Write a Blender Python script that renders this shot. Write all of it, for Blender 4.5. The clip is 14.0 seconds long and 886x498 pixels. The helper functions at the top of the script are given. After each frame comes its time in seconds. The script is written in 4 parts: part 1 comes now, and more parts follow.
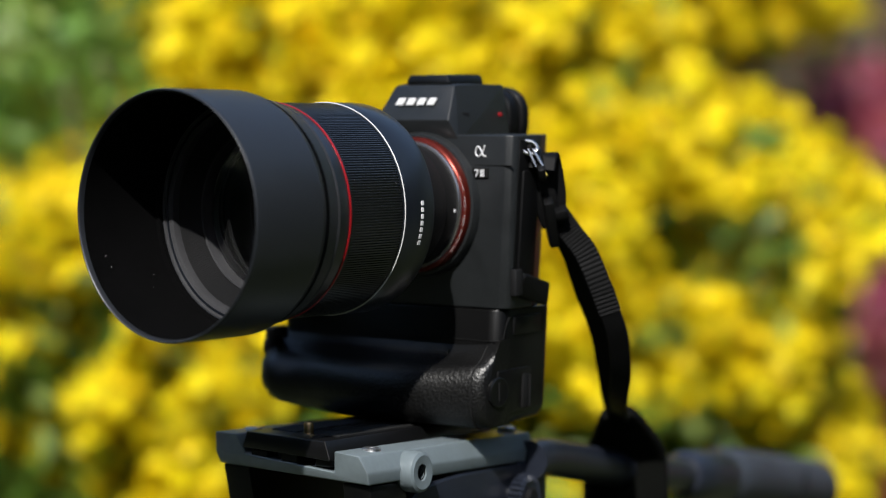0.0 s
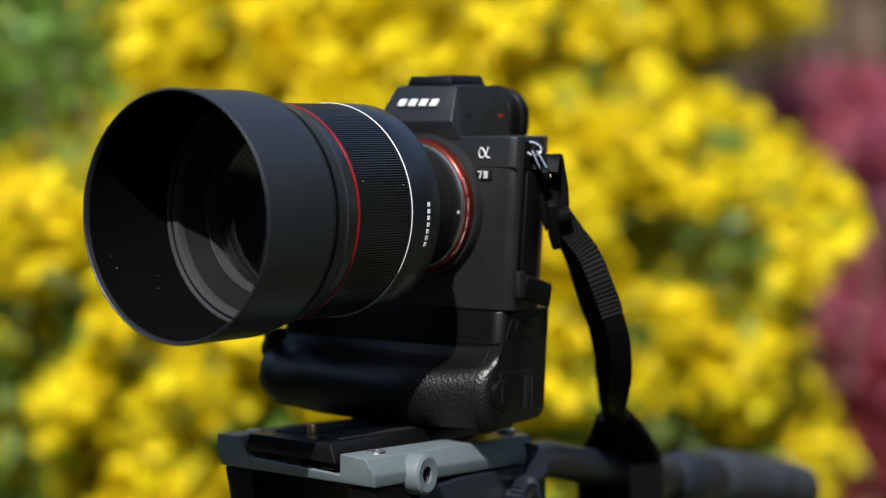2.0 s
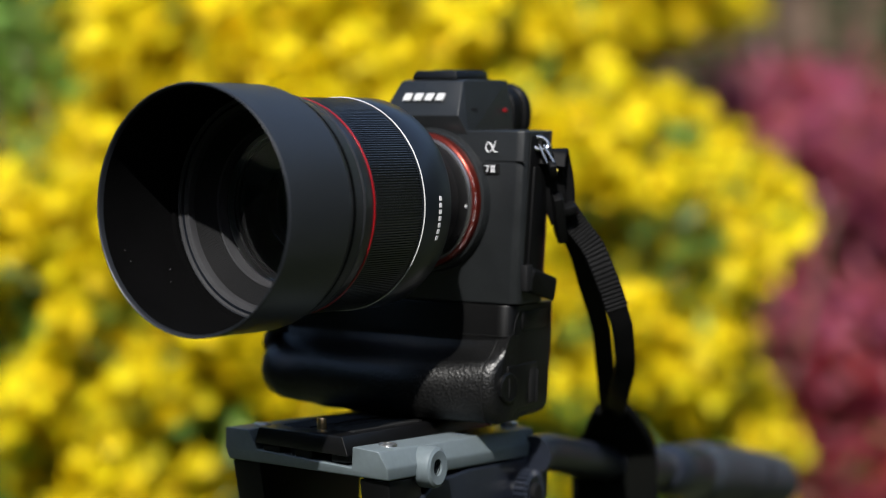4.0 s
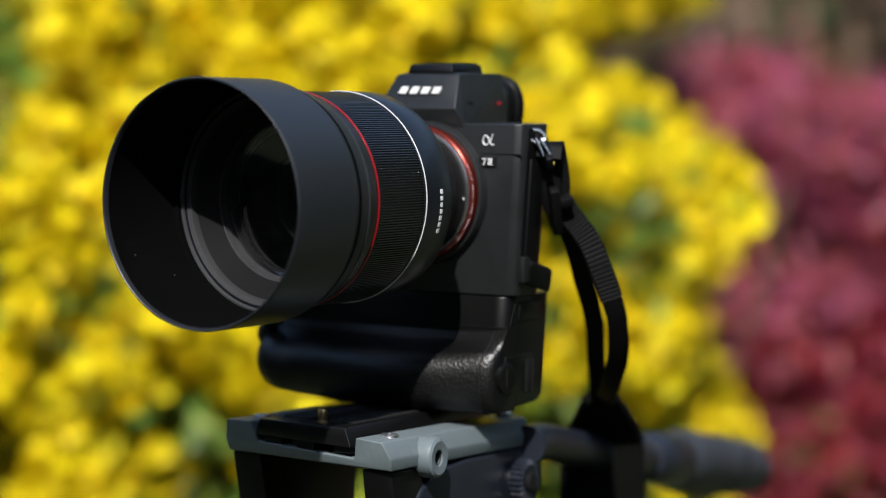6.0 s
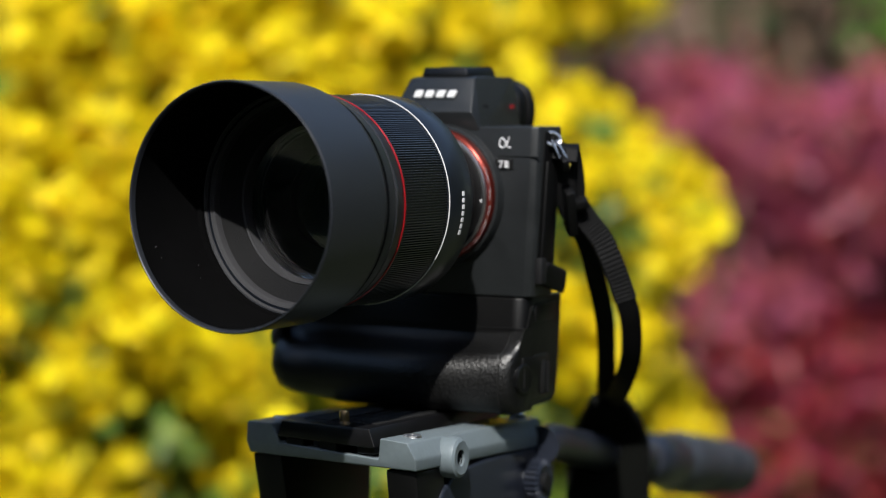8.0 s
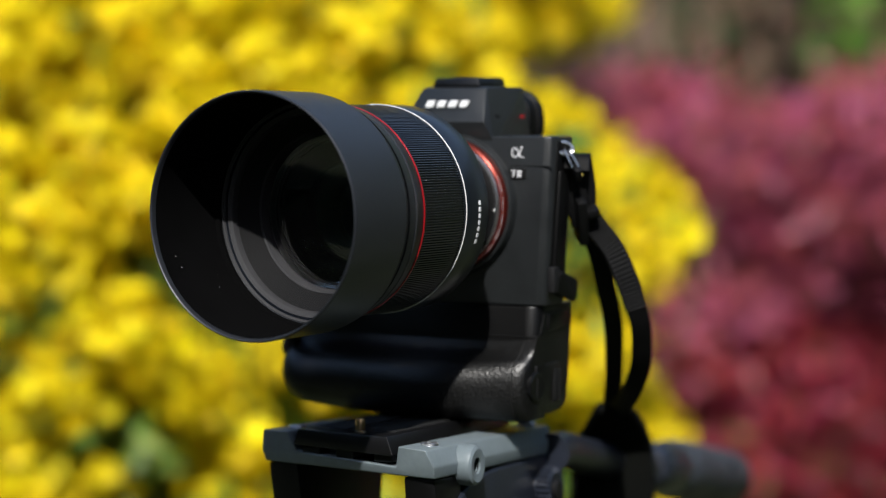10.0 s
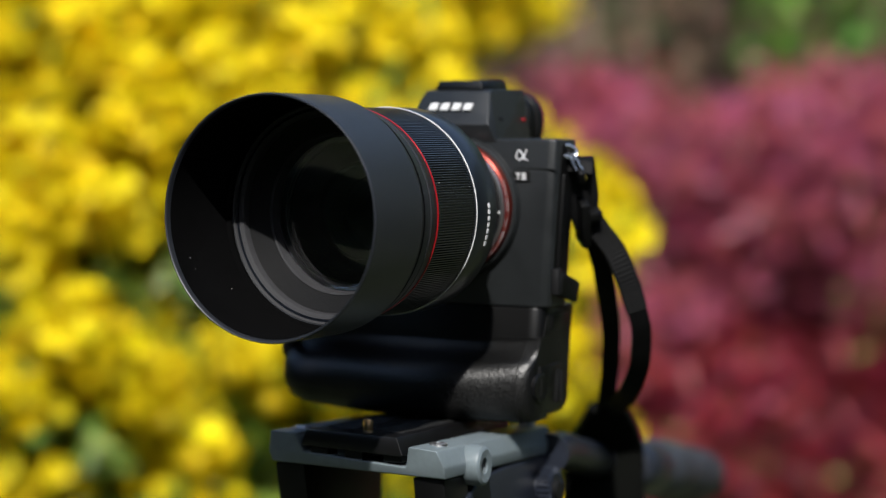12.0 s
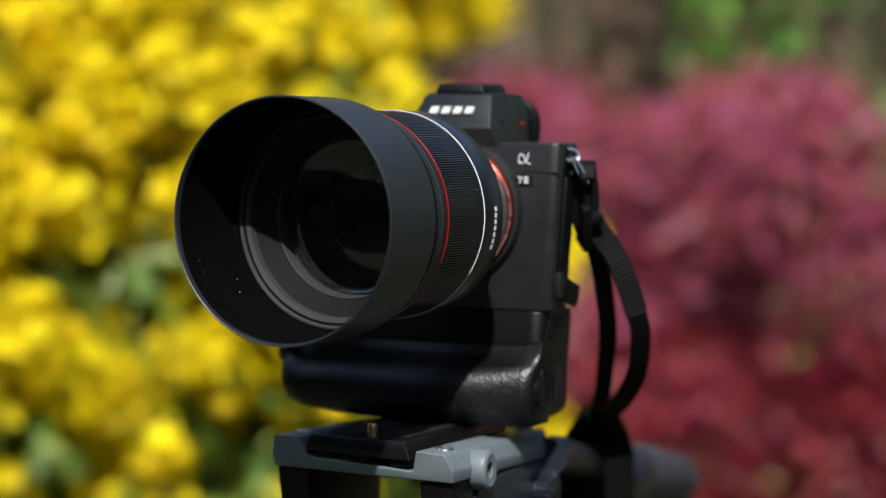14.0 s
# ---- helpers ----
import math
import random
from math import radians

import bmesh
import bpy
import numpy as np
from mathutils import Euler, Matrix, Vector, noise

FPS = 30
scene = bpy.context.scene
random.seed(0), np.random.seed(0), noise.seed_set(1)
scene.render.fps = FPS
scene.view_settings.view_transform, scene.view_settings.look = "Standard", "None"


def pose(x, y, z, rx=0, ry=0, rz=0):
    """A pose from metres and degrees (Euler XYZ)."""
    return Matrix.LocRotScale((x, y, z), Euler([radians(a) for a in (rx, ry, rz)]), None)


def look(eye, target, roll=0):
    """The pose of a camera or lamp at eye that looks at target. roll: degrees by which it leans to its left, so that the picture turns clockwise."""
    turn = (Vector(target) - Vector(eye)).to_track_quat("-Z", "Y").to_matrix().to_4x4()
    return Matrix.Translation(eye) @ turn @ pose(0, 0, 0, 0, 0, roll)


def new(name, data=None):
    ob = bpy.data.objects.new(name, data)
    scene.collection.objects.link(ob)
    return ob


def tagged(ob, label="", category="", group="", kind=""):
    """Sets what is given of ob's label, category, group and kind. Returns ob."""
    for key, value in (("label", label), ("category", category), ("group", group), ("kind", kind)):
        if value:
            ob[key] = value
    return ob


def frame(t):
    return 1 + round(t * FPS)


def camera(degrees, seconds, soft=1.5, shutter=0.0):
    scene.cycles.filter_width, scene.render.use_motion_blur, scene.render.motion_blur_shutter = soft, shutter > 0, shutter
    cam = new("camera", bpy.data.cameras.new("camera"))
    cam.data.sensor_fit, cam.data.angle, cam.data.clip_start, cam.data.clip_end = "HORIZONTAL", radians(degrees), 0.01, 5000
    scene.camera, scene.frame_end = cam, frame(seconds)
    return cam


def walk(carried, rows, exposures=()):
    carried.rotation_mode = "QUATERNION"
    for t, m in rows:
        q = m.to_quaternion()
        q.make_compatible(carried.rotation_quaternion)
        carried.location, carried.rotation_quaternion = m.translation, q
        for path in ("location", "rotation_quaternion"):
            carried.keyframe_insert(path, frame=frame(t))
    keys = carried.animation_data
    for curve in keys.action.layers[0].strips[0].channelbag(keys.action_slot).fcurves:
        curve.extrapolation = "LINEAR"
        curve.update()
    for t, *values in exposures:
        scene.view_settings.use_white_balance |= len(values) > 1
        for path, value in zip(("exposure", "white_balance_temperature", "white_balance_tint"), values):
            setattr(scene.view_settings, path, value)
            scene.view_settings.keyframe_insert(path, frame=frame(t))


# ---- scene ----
cam = camera(22.0, 14.0, soft=1.2)
PATH = [
    (0, (0.609, -0.741, 1.236), (-0.643, 0.815, 1.122), -0.0),
    (0.5, (0.605, -0.744, 1.238), (-0.638, 0.819, 1.12), 0.1),
    (1, (0.602, -0.743, 1.23), (-0.638, 0.823, 1.129), -0.1),
    (1.5, (0.593, -0.748, 1.236), (-0.631, 0.83, 1.123), 0.2),
    (2, (0.587, -0.754, 1.236), (-0.625, 0.834, 1.123), 0.2),
    (2.5, (0.578, -0.759, 1.235), (-0.618, 0.84, 1.124), 0.2),
    (3, (0.572, -0.765, 1.236), (-0.611, 0.843, 1.121), 0.3),
    (5.5, (0.548, -0.795, 1.236), (-0.571, 0.858, 1.112), 0.3),
    (6, (0.544, -0.8, 1.239), (-0.564, 0.86, 1.109), 0.3),
    (6.5, (0.539, -0.806, 1.236), (-0.557, 0.863, 1.112), 0.2),
    (7, (0.534, -0.813, 1.237), (-0.551, 0.862, 1.111), 0.2),
    (7.5, (0.527, -0.818, 1.236), (-0.547, 0.864, 1.113), 0.1),
    (8, (0.518, -0.826, 1.236), (-0.54, 0.867, 1.115), 0.1),
    (10.5, (0.493, -0.851, 1.235), (-0.516, 0.872, 1.125), 0.1),
    (11, (0.485, -0.859, 1.235), (-0.506, 0.875, 1.125), 0.2),
    (11.5, (0.478, -0.864, 1.233), (-0.498, 0.879, 1.128), 0.2),
    (12, (0.47, -0.869, 1.237), (-0.489, 0.882, 1.125), 0.3),
    (12.5, (0.461, -0.873, 1.235), (-0.48, 0.888, 1.128), 0.5),
    (13, (0.452, -0.878, 1.236), (-0.471, 0.893, 1.127), 0.5),
    (13.5, (0.446, -0.88, 1.234), (-0.467, 0.897, 1.13), 0.4),
    (14, (0.437, -0.884, 1.236), (-0.458, 0.901, 1.129), 0.5),
]
walk(cam, [(t, look(eye, target, roll)) for t, eye, target, roll in PATH])
# depth of field of a fast portrait lens, focused on the barrel
cam.data.dof.use_dof = True
cam.data.dof.focus_distance = 0.895
cam.data.dof.aperture_fstop = 5.2
cam.data.dof.aperture_blades = 9

# ---- light ----
SUN = Vector((0.55, -1.0, 1.12)).normalized()
world = bpy.data.worlds.new("sky")
scene.world = world
world.use_nodes = True
wn = world.node_tree.nodes
sky = wn.new("ShaderNodeTexSky")
sky.sky_type = "NISHITA"
sky.sun_disc = False
sky.sun_elevation = math.asin(SUN.z)
sky.sun_rotation = math.atan2(SUN.x, SUN.y)
wn["Background"].inputs["Strength"].default_value = 0.14
world.node_tree.links.new(sky.outputs[0], wn["Background"].inputs["Color"])
lamp = bpy.data.lights.new("sun", "SUN")
lamp.energy, lamp.angle, lamp.color = 5.2, radians(0.9), (1.0, 0.975, 0.925)
sun = new("sun", lamp)
sun.matrix_world = look(SUN * 20, (0, 0, 0))
scene.view_settings.exposure = 0.77


# ---- materials ----
def material(name, colour, rough=0.5, metal=0.0, vary=0.15, scale=300.0, bump=0.0, bump_scale=1500.0,
             dist=0.0002, coat=0.0, random_hue=0.0, translucent=0.0, sheen=0.0, spec=0.5, second=None):
    m = bpy.data.materials.new(name)
    m.use_nodes = True
    nt = m.node_tree
    n, k = nt.nodes, nt.links
    b = n["Principled BSDF"]
    b.inputs["Roughness"].default_value = rough
    b.inputs["Metallic"].default_value = metal
    b.inputs["Coat Weight"].default_value = coat
    b.inputs["Sheen Weight"].default_value = sheen
    b.inputs["Specular IOR Level"].default_value = spec
    co = n.new("ShaderNodeTexCoord")
    fine = n.new("ShaderNodeTexNoise")
    fine.inputs["Scale"].default_value, fine.inputs["Detail"].default_value = scale, 5
    broad = n.new("ShaderNodeTexNoise")
    broad.inputs["Scale"].default_value, broad.inputs["Detail"].default_value = scale / 12, 3
    k.new(co.outputs["Object"], fine.inputs["Vector"])
    k.new(co.outputs["Object"], broad.inputs["Vector"])
    add = n.new("ShaderNodeMath")
    add.operation = "ADD"
    k.new(fine.outputs["Fac"], add.inputs[0])
    k.new(broad.outputs["Fac"], add.inputs[1])
    ramp = n.new("ShaderNodeMapRange")
    ramp.inputs["From Min"].default_value, ramp.inputs["From Max"].default_value = 0.7, 1.3
    k.new(add.outputs[0], ramp.inputs["Value"])
    mix = n.new("ShaderNodeMix")
    mix.data_type = "RGBA"
    c2 = second or tuple(min(1, c * (1 + vary)) for c in colour)
    mix.inputs[6].default_value = (*[c * (1 - vary) for c in colour], 1)
    mix.inputs[7].default_value = (*c2, 1)
    k.new(ramp.outputs[0], mix.inputs[0])
    out = mix.outputs[2]
    if random_hue:
        geo = n.new("ShaderNodeNewGeometry")
        hsv = n.new("ShaderNodeHueSaturation")
        mh = n.new("ShaderNodeMapRange")
        mh.inputs["To Min"].default_value, mh.inputs["To Max"].default_value = 0.5 - random_hue, 0.5 + random_hue
        mv = n.new("ShaderNodeMapRange")
        mv.inputs["To Min"].default_value, mv.inputs["To Max"].default_value = 0.7, 1.25
        k.new(geo.outputs["Random Per Island"], mh.inputs["Value"])
        wr = n.new("ShaderNodeTexWhiteNoise")
        wr.noise_dimensions = "1D"
        k.new(geo.outputs["Random Per Island"], wr.inputs["W"])
        k.new(wr.outputs["Value"], mv.inputs["Value"])
        k.new(mh.outputs[0], hsv.inputs["Hue"])
        k.new(mv.outputs[0], hsv.inputs["Value"])
        k.new(out, hsv.inputs["Color"])
        out = hsv.outputs["Color"]
    k.new(out, b.inputs["Base Color"])
    rr = n.new("ShaderNodeMapRange")
    rr.inputs["To Min"].default_value, rr.inputs["To Max"].default_value = max(0.02, rough - 0.06), min(1, rough + 0.06)
    k.new(broad.outputs["Fac"], rr.inputs["Value"])
    k.new(rr.outputs[0], b.inputs["Roughness"])
    if bump:
        tex = n.new("ShaderNodeTexNoise")
        tex.inputs["Scale"].default_value, tex.inputs["Detail"].default_value = bump_scale, 3
        k.new(co.outputs["Object"], tex.inputs["Vector"])
        bm_ = n.new("ShaderNodeBump")
        bm_.inputs["Strength"].default_value, bm_.inputs["Distance"].default_value = bump, dist
        k.new(tex.outputs["Fac"], bm_.inputs["Height"])
        k.new(bm_.outputs[0], b.inputs["Normal"])
    if translucent:
        tr = n.new("ShaderNodeBsdfTranslucent")
        k.new(out, tr.inputs["Color"])
        ms = n.new("ShaderNodeMixShader")
        ms.inputs[0].default_value = translucent
        k.new(b.outputs[0], ms.inputs[1])
        k.new(tr.outputs[0], ms.inputs[2])
        k.new(ms.outputs[0], n["Material Output"].inputs["Surface"])
    return m


def leather(name):
    """Black pebbled rubber: cells of about a millimetre with soft valleys."""
    m = material(name, (0.0012, 0.0012, 0.0012), 0.38, spec=0.38, vary=0.2, scale=400)
    nt = m.node_tree
    n, k = nt.nodes, nt.links
    co = n.new("ShaderNodeTexCoord")
    warp = n.new("ShaderNodeTexNoise")
    warp.inputs["Scale"].default_value = 500
    vor = n.new("ShaderNodeTexVoronoi")
    vor.feature = "SMOOTH_F1"
    vor.inputs["Scale"].default_value = 900
    vor.inputs["Smoothness"].default_value = 0.6
    va = n.new("ShaderNodeMix")
    va.data_type = "VECTOR"
    va.inputs[0].default_value = 0.0012
    k.new(co.outputs["Object"], va.inputs[4])
    k.new(warp.outputs["Color"], va.inputs[5])
    k.new(co.outputs["Object"], warp.inputs["Vector"])
    k.new(va.outputs[1], vor.inputs["Vector"])
    bu = n.new("ShaderNodeBump")
    bu.invert = True
    bu.inputs["Strength"].default_value, bu.inputs["Distance"].default_value = 0.38, 0.0005
    k.new(vor.outputs["Distance"], bu.inputs["Height"])
    k.new(bu.outputs[0], n["Principled BSDF"].inputs["Normal"])
    return m


def glass(name, tint=(1, 1, 1), rough=0.0):
    m = bpy.data.materials.new(name)
    m.use_nodes = True
    b = m.node_tree.nodes["Principled BSDF"]
    b.inputs["Base Color"].default_value = (*tint, 1)
    b.inputs["Transmission Weight"].default_value = 1
    b.inputs["Roughness"].default_value = rough
    b.inputs["IOR"].default_value = 1.75
    return m


M_BODY = material("black_magnesium_paint", (0.0080, 0.0090, 0.0098), 0.42, spec=0.34, vary=0.25, scale=900, bump=0.35, bump_scale=4500, dist=0.0001)
M_BODYS = material("black_satin_plastic", (0.0012, 0.0012, 0.0013), 0.38, spec=0.30, vary=0.2, scale=500, bump=0.15, bump_scale=3500, dist=0.0001)
M_HOOD = material("matt_black_hood_plastic", (0.0080, 0.0092, 0.0118), 0.42, spec=0.45, vary=0.15, scale=250, bump=0.12, bump_scale=5000, dist=0.0001)
M_HOODIN = material("flocked_black_plastic", (0.0011, 0.0011, 0.0012), 0.9, spec=0.03, vary=0.25, scale=600, bump=0.3, bump_scale=5000, dist=0.0001)
M_BARREL = material("black_anodised_barrel", (0.0038, 0.0050, 0.0078), 0.30, spec=0.6, vary=0.15, scale=300)
M_RUBBER = material("black_ribbed_rubber", (0.0075, 0.0080, 0.0095), 0.30, spec=0.9, vary=0.2, scale=500)
M_GREYRING = material("dark_grey_metal_ring", (0.0052, 0.0052, 0.0056), 0.55, spec=0.16, vary=0.15, scale=500)
M_FILTER = material("grey_filter_thread", (0.020, 0.020, 0.022), 0.6, spec=0.25, vary=0.15, scale=500)
M_SILVER = material("bright_steel", (0.60, 0.60, 0.61), 0.34, metal=1.0, vary=0.08, scale=400)
M_WHITE = material("white_enamel", (0.42, 0.42, 0.42), 0.4, vary=0.05, scale=400)
M_PRINT = material("grey_white_print", (0.42, 0.42, 0.43), 0.45, vary=0.08, scale=400)
M_RED = material("red_anodised_ring", (0.26, 0.006, 0.010), 0.3, metal=0.35, vary=0.15, scale=300)
M_ORANGE = material("orange_red_anodised_mount", (0.10, 0.010, 0.005), 0.30, metal=0.70, vary=0.15, scale=400)
M_LEATHER = leather("pebbled_black_rubber")
M_EYE = material("soft_black_rubber", (0.0018, 0.0018, 0.0020), 0.5, spec=0.14, vary=0.2, scale=500)
M_DARK = material("deep_black_interior", (0.002, 0.002, 0.002), 0.7, vary=0.2, scale=300, spec=0.2)
M_GLASS = glass("coated_glass")
M_ELEMENT = material("coated_inner_element", (0.002, 0.002, 0.002), 0.05, vary=0.2, scale=60, spec=0.22)
M_GREY = material("grey_painted_casting", (0.095, 0.117, 0.128), 0.42, vary=0.10, scale=350, bump=0.1, bump_scale=2500, dist=0.0001)
M_PLATE = material("black_anodised_plate", (0.0025, 0.0025, 0.0028), 0.34, spec=0.35, vary=0.25, scale=400)
M_CORK = material("black_rubber_pad", (0.004, 0.004, 0.004), 0.7, spec=0.25, vary=0.3, scale=800)
M_BRASS = material("brass_pin", (0.60, 0.40, 0.20), 0.28, metal=1.0, vary=0.15, scale=500)
M_HEAD = material("blue_black_head_casting", (0.0080, 0.0100, 0.0160), 0.36, spec=0.42, vary=0.2, scale=250, bump=0.1, bump_scale=2500, dist=0.0001)
M_WEB = material("black_nylon_webbing", (0.0014, 0.0014, 0.0016), 0.6, spec=0.10, vary=0.35, scale=1500, bump=0.5, bump_scale=3000, dist=0.0002)
M_PAD = material("black_neoprene_pad", (0.0020, 0.0022, 0.0018), 0.9, spec=0.05, vary=0.3, scale=700)
M_YPRINT = material("yellow_thread", (0.35, 0.28, 0.05), 0.6, vary=0.1)
M_SLEEVE = material("grey_black_foam_sleeve", (0.022, 0.026, 0.034), 0.55, spec=0.4, vary=0.25, scale=200)
M_PETAL = material("yellow_petal", (0.69, 0.545, 0.006), 0.55, spec=0.2, vary=0.10, scale=20, random_hue=0.012, translucent=0.35)
M_LEAF = material("green_leaf", (0.12, 0.20, 0.025), 0.5, vary=0.25, scale=15, random_hue=0.03, translucent=0.35)
M_HEDGE = material("dark_hedge_leaf", (0.12, 0.18, 0.04), 0.5, vary=0.35, scale=8, random_hue=0.03, translucent=0.6)
M_LIME = material("light_green_leaf", (0.12, 0.24, 0.035), 0.5, vary=0.25, scale=15, random_hue=0.03, translucent=0.4)
M_REDLEAF = material("purple_red_leaf", (0.28, 0.030, 0.070), 0.45, vary=0.35, scale=5, random_hue=0.035, translucent=0.35, second=(0.44, 0.11, 0.16))
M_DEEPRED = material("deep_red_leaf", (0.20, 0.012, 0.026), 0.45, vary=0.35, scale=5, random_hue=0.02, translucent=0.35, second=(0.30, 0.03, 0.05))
M_OLIVE = material("olive_leaf", (0.17, 0.14, 0.045), 0.5, vary=0.3, scale=12, random_hue=0.04, translucent=0.3)
M_BARK = material("brown_bark", (0.10, 0.065, 0.045), 0.85, vary=0.4, scale=40, bump=0.8, bump_scale=60, dist=0.01)
M_REDBARK = material("dark_red_twig", (0.045, 0.016, 0.018), 0.8, vary=0.3, scale=40)
M_STEEL = material("dull_steel_wire", (0.34, 0.34, 0.35), 0.22, metal=1.0, vary=0.1, scale=400)
M_PALE = material("pale_dry_stem", (0.09, 0.07, 0.045), 0.8, vary=0.3, scale=40)
M_BROWNLEAF = material("brown_dry_leaf", (0.13, 0.075, 0.042), 0.7, vary=0.3, scale=12, random_hue=0.03, translucent=0.2)
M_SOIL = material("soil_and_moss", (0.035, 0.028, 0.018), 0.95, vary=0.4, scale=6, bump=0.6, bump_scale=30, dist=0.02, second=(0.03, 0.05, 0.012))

# ---- mesh helpers ----
ORIGIN = {}
AX = Vector((0, 0, 1.2))        # a point on the axis of the photographed lens, which runs along y


def thing(name, at, label, category, group="", kind=""):
    ob = new(name)
    ob.empty_display_size = 0.02
    ob.location = at
    ORIGIN[ob.name] = Vector(at)
    return tagged(ob, label, category, group, kind)


def finish(me, angle=30):
    bm = bmesh.new()
    bm.from_mesh(me)
    lim = radians(angle)
    for f in bm.faces:
        f.smooth = True
    for e in bm.edges:
        if len(e.link_faces) == 2 and e.calc_face_angle(0) > lim:
            e.smooth = False
    bm.to_mesh(me)
    bm.free()


def part(name, bm, mat, parent, label="", angle=30):
    """Links a bmesh, drawn in world metres, as one mesh under a thing or a part."""
    o = ORIGIN[parent.name]
    bmesh.ops.translate(bm, verts=bm.verts, vec=-o)
    bmesh.ops.recalc_face_normals(bm, faces=bm.faces)
    me = bpy.data.meshes.new(name)
    bm.to_mesh(me)
    bm.free()
    finish(me, angle)
    me.materials.append(mat)
    ob = new(name, me)
    ob.parent = parent
    ORIGIN[ob.name] = o
    if label:
        ob["label"] = label
    return ob


def raw_part(name, verts, faces, mat, parent, label="", kind="", smooth=False):
    o = np.array(ORIGIN[parent.name])
    me = bpy.data.meshes.new(name)
    me.from_pydata((np.asarray(verts) - o).tolist(), [], faces)
    me.materials.append(mat)
    if smooth:
        me.polygons.foreach_set("use_smooth", [True] * len(me.polygons))
    ob = new(name, me)
    ob.parent = parent
    ORIGIN[ob.name] = Vector(o)
    return tagged(ob, label, kind=kind)


def bevel(bm, w, seg=2, edges=None):
    if w > 0:
        bmesh.ops.bevel(bm, geom=list(edges or bm.edges), offset=w, segments=seg, profile=0.5, affect="EDGES", clamp_overlap=True)
    return bm


def box(x0, x1, y0, y1, z0, z1, w=0.0005, seg=2, m=None):
    bm = bmesh.new()
    bmesh.ops.create_cube(bm, size=1)
    for v in bm.verts:
        v.co = Vector(((x0 + x1) / 2 + v.co.x * (x1 - x0), (y0 + y1) / 2 + v.co.y * (y1 - y0), (z0 + z1) / 2 + v.co.z * (z1 - z0)))
    bevel(bm, w, seg)
    if m:
        bmesh.ops.transform(bm, matrix=m, verts=bm.verts)
    return bm


def roundbox(x0, x1, y0, y1, z0, z1, r, w=0.0014):
    """A block whose outline, seen along y, has corners of radius r."""
    out = []
    for cx, cz, a0 in ((x1 - r, z1 - r, 0), (x0 + r, z1 - r, 90), (x0 + r, z0 + r, 180), (x1 - r, z0 + r, 270)):
        for k in range(7):
            a = radians(a0 + 15 * k)
            out.append((cx + r * math.cos(a), cz + r * math.sin(a)))
    bm = extrude(out, "y", y0, y1, 0.0)
    bevel(bm, w, 3, [e for e in bm.edges if abs(e.verts[0].co.y - e.verts[1].co.y) < 1e-6])
    return bm


def hull(points, w=0.0005, seg=2, m=None):
    """A convex block from its corners, with rounded edges."""
    bm = bmesh.new()
    vs = [bm.verts.new(p) for p in points]
    r = bmesh.ops.convex_hull(bm, input=vs)
    bmesh.ops.delete(bm, geom=[v for v in bm.verts if not v.link_faces], context="VERTS")
    bmesh.ops.dissolve_limit(bm, angle_limit=radians(2), verts=bm.verts, edges=bm.edges)
    bevel(bm, w, seg)
    if m:
        bmesh.ops.transform(bm, matrix=m, verts=bm.verts)
    return bm


def extrude(poly, axis, a, b, w=0.0005, seg=2, m=None):
    """A flat outline pushed along an axis from a to b; the outline is in the other two axes, in order."""
    bm = bmesh.new()
    def at(p, s):
        q = list(p)
        q.insert("xyz".index(axis), s)
        return q
    lo = [bm.verts.new(at(p, a)) for p in poly]
    hi = [bm.verts.new(at(p, b)) for p in poly]
    bm.faces.new(lo)
    bm.faces.new(hi)
    for i in range(len(poly)):
        j = (i + 1) % len(poly)
        bm.faces.new((lo[i], lo[j], hi[j], hi[i]))
    bmesh.ops.recalc_face_normals(bm, faces=bm.faces)
    bevel(bm, w, seg)
    if m:
        bmesh.ops.transform(bm, matrix=m, verts=bm.verts)
    return bm


def lathe(profile, segs=128, centre=AX, axis="y", closed=False, m=None):
    """Turns (radius, place along the axis) pairs round the axis."""
    bm = bmesh.new()
    rings = []
    for r, s in profile:
        ring = []
        for i in range(segs):
            a = 2 * math.pi * i / segs
            c, d = r * math.cos(a), r * math.sin(a)
            p = {"y": (c, s, d), "x": (s, c, d), "z": (c, d, s)}[axis]
            ring.append(bm.verts.new(Vector(p) + Vector(centre)))
        rings.append(ring)
    n = len(rings)
    for i in range(n if closed else n - 1):
        a, b = rings[i], rings[(i + 1) % n]
        for j in range(segs):
            q = (j + 1) % segs
            bm.faces.new((a[j], a[q], b[q], b[j]))
    if not closed:
        for ring, (r, s) in ((rings[0], profile[0]), (rings[-1], profile[-1])):
            if r < 0.0004:
                bmesh.ops.contextual_create(bm, geom=ring)
    if m:
        bmesh.ops.transform(bm, matrix=m, verts=bm.verts)
    return bm


def solid(profile):
    """Lathe profile closed over the axis at both ends."""
    return [(0.0002, profile[0][1])] + list(profile) + [(0.0002, profile[-1][1])]


def smooth_path(pts, n=12):
    out = []
    P = [Vector(p) for p in pts]
    P = [2 * P[0] - P[1]] + P + [2 * P[-1] - P[-2]]
    for i in range(1, len(P) - 2):
        for k in range(n):
            t = k / n
            a, b, c, d = P[i - 1:i + 3]
            out.append(0.5 * (2 * b + (c - a) * t + (2 * a - 5 * b + 4 * c - d) * t * t + (3 * b - a - 3 * c + d) * t ** 3))
    return out + [P[-2]]


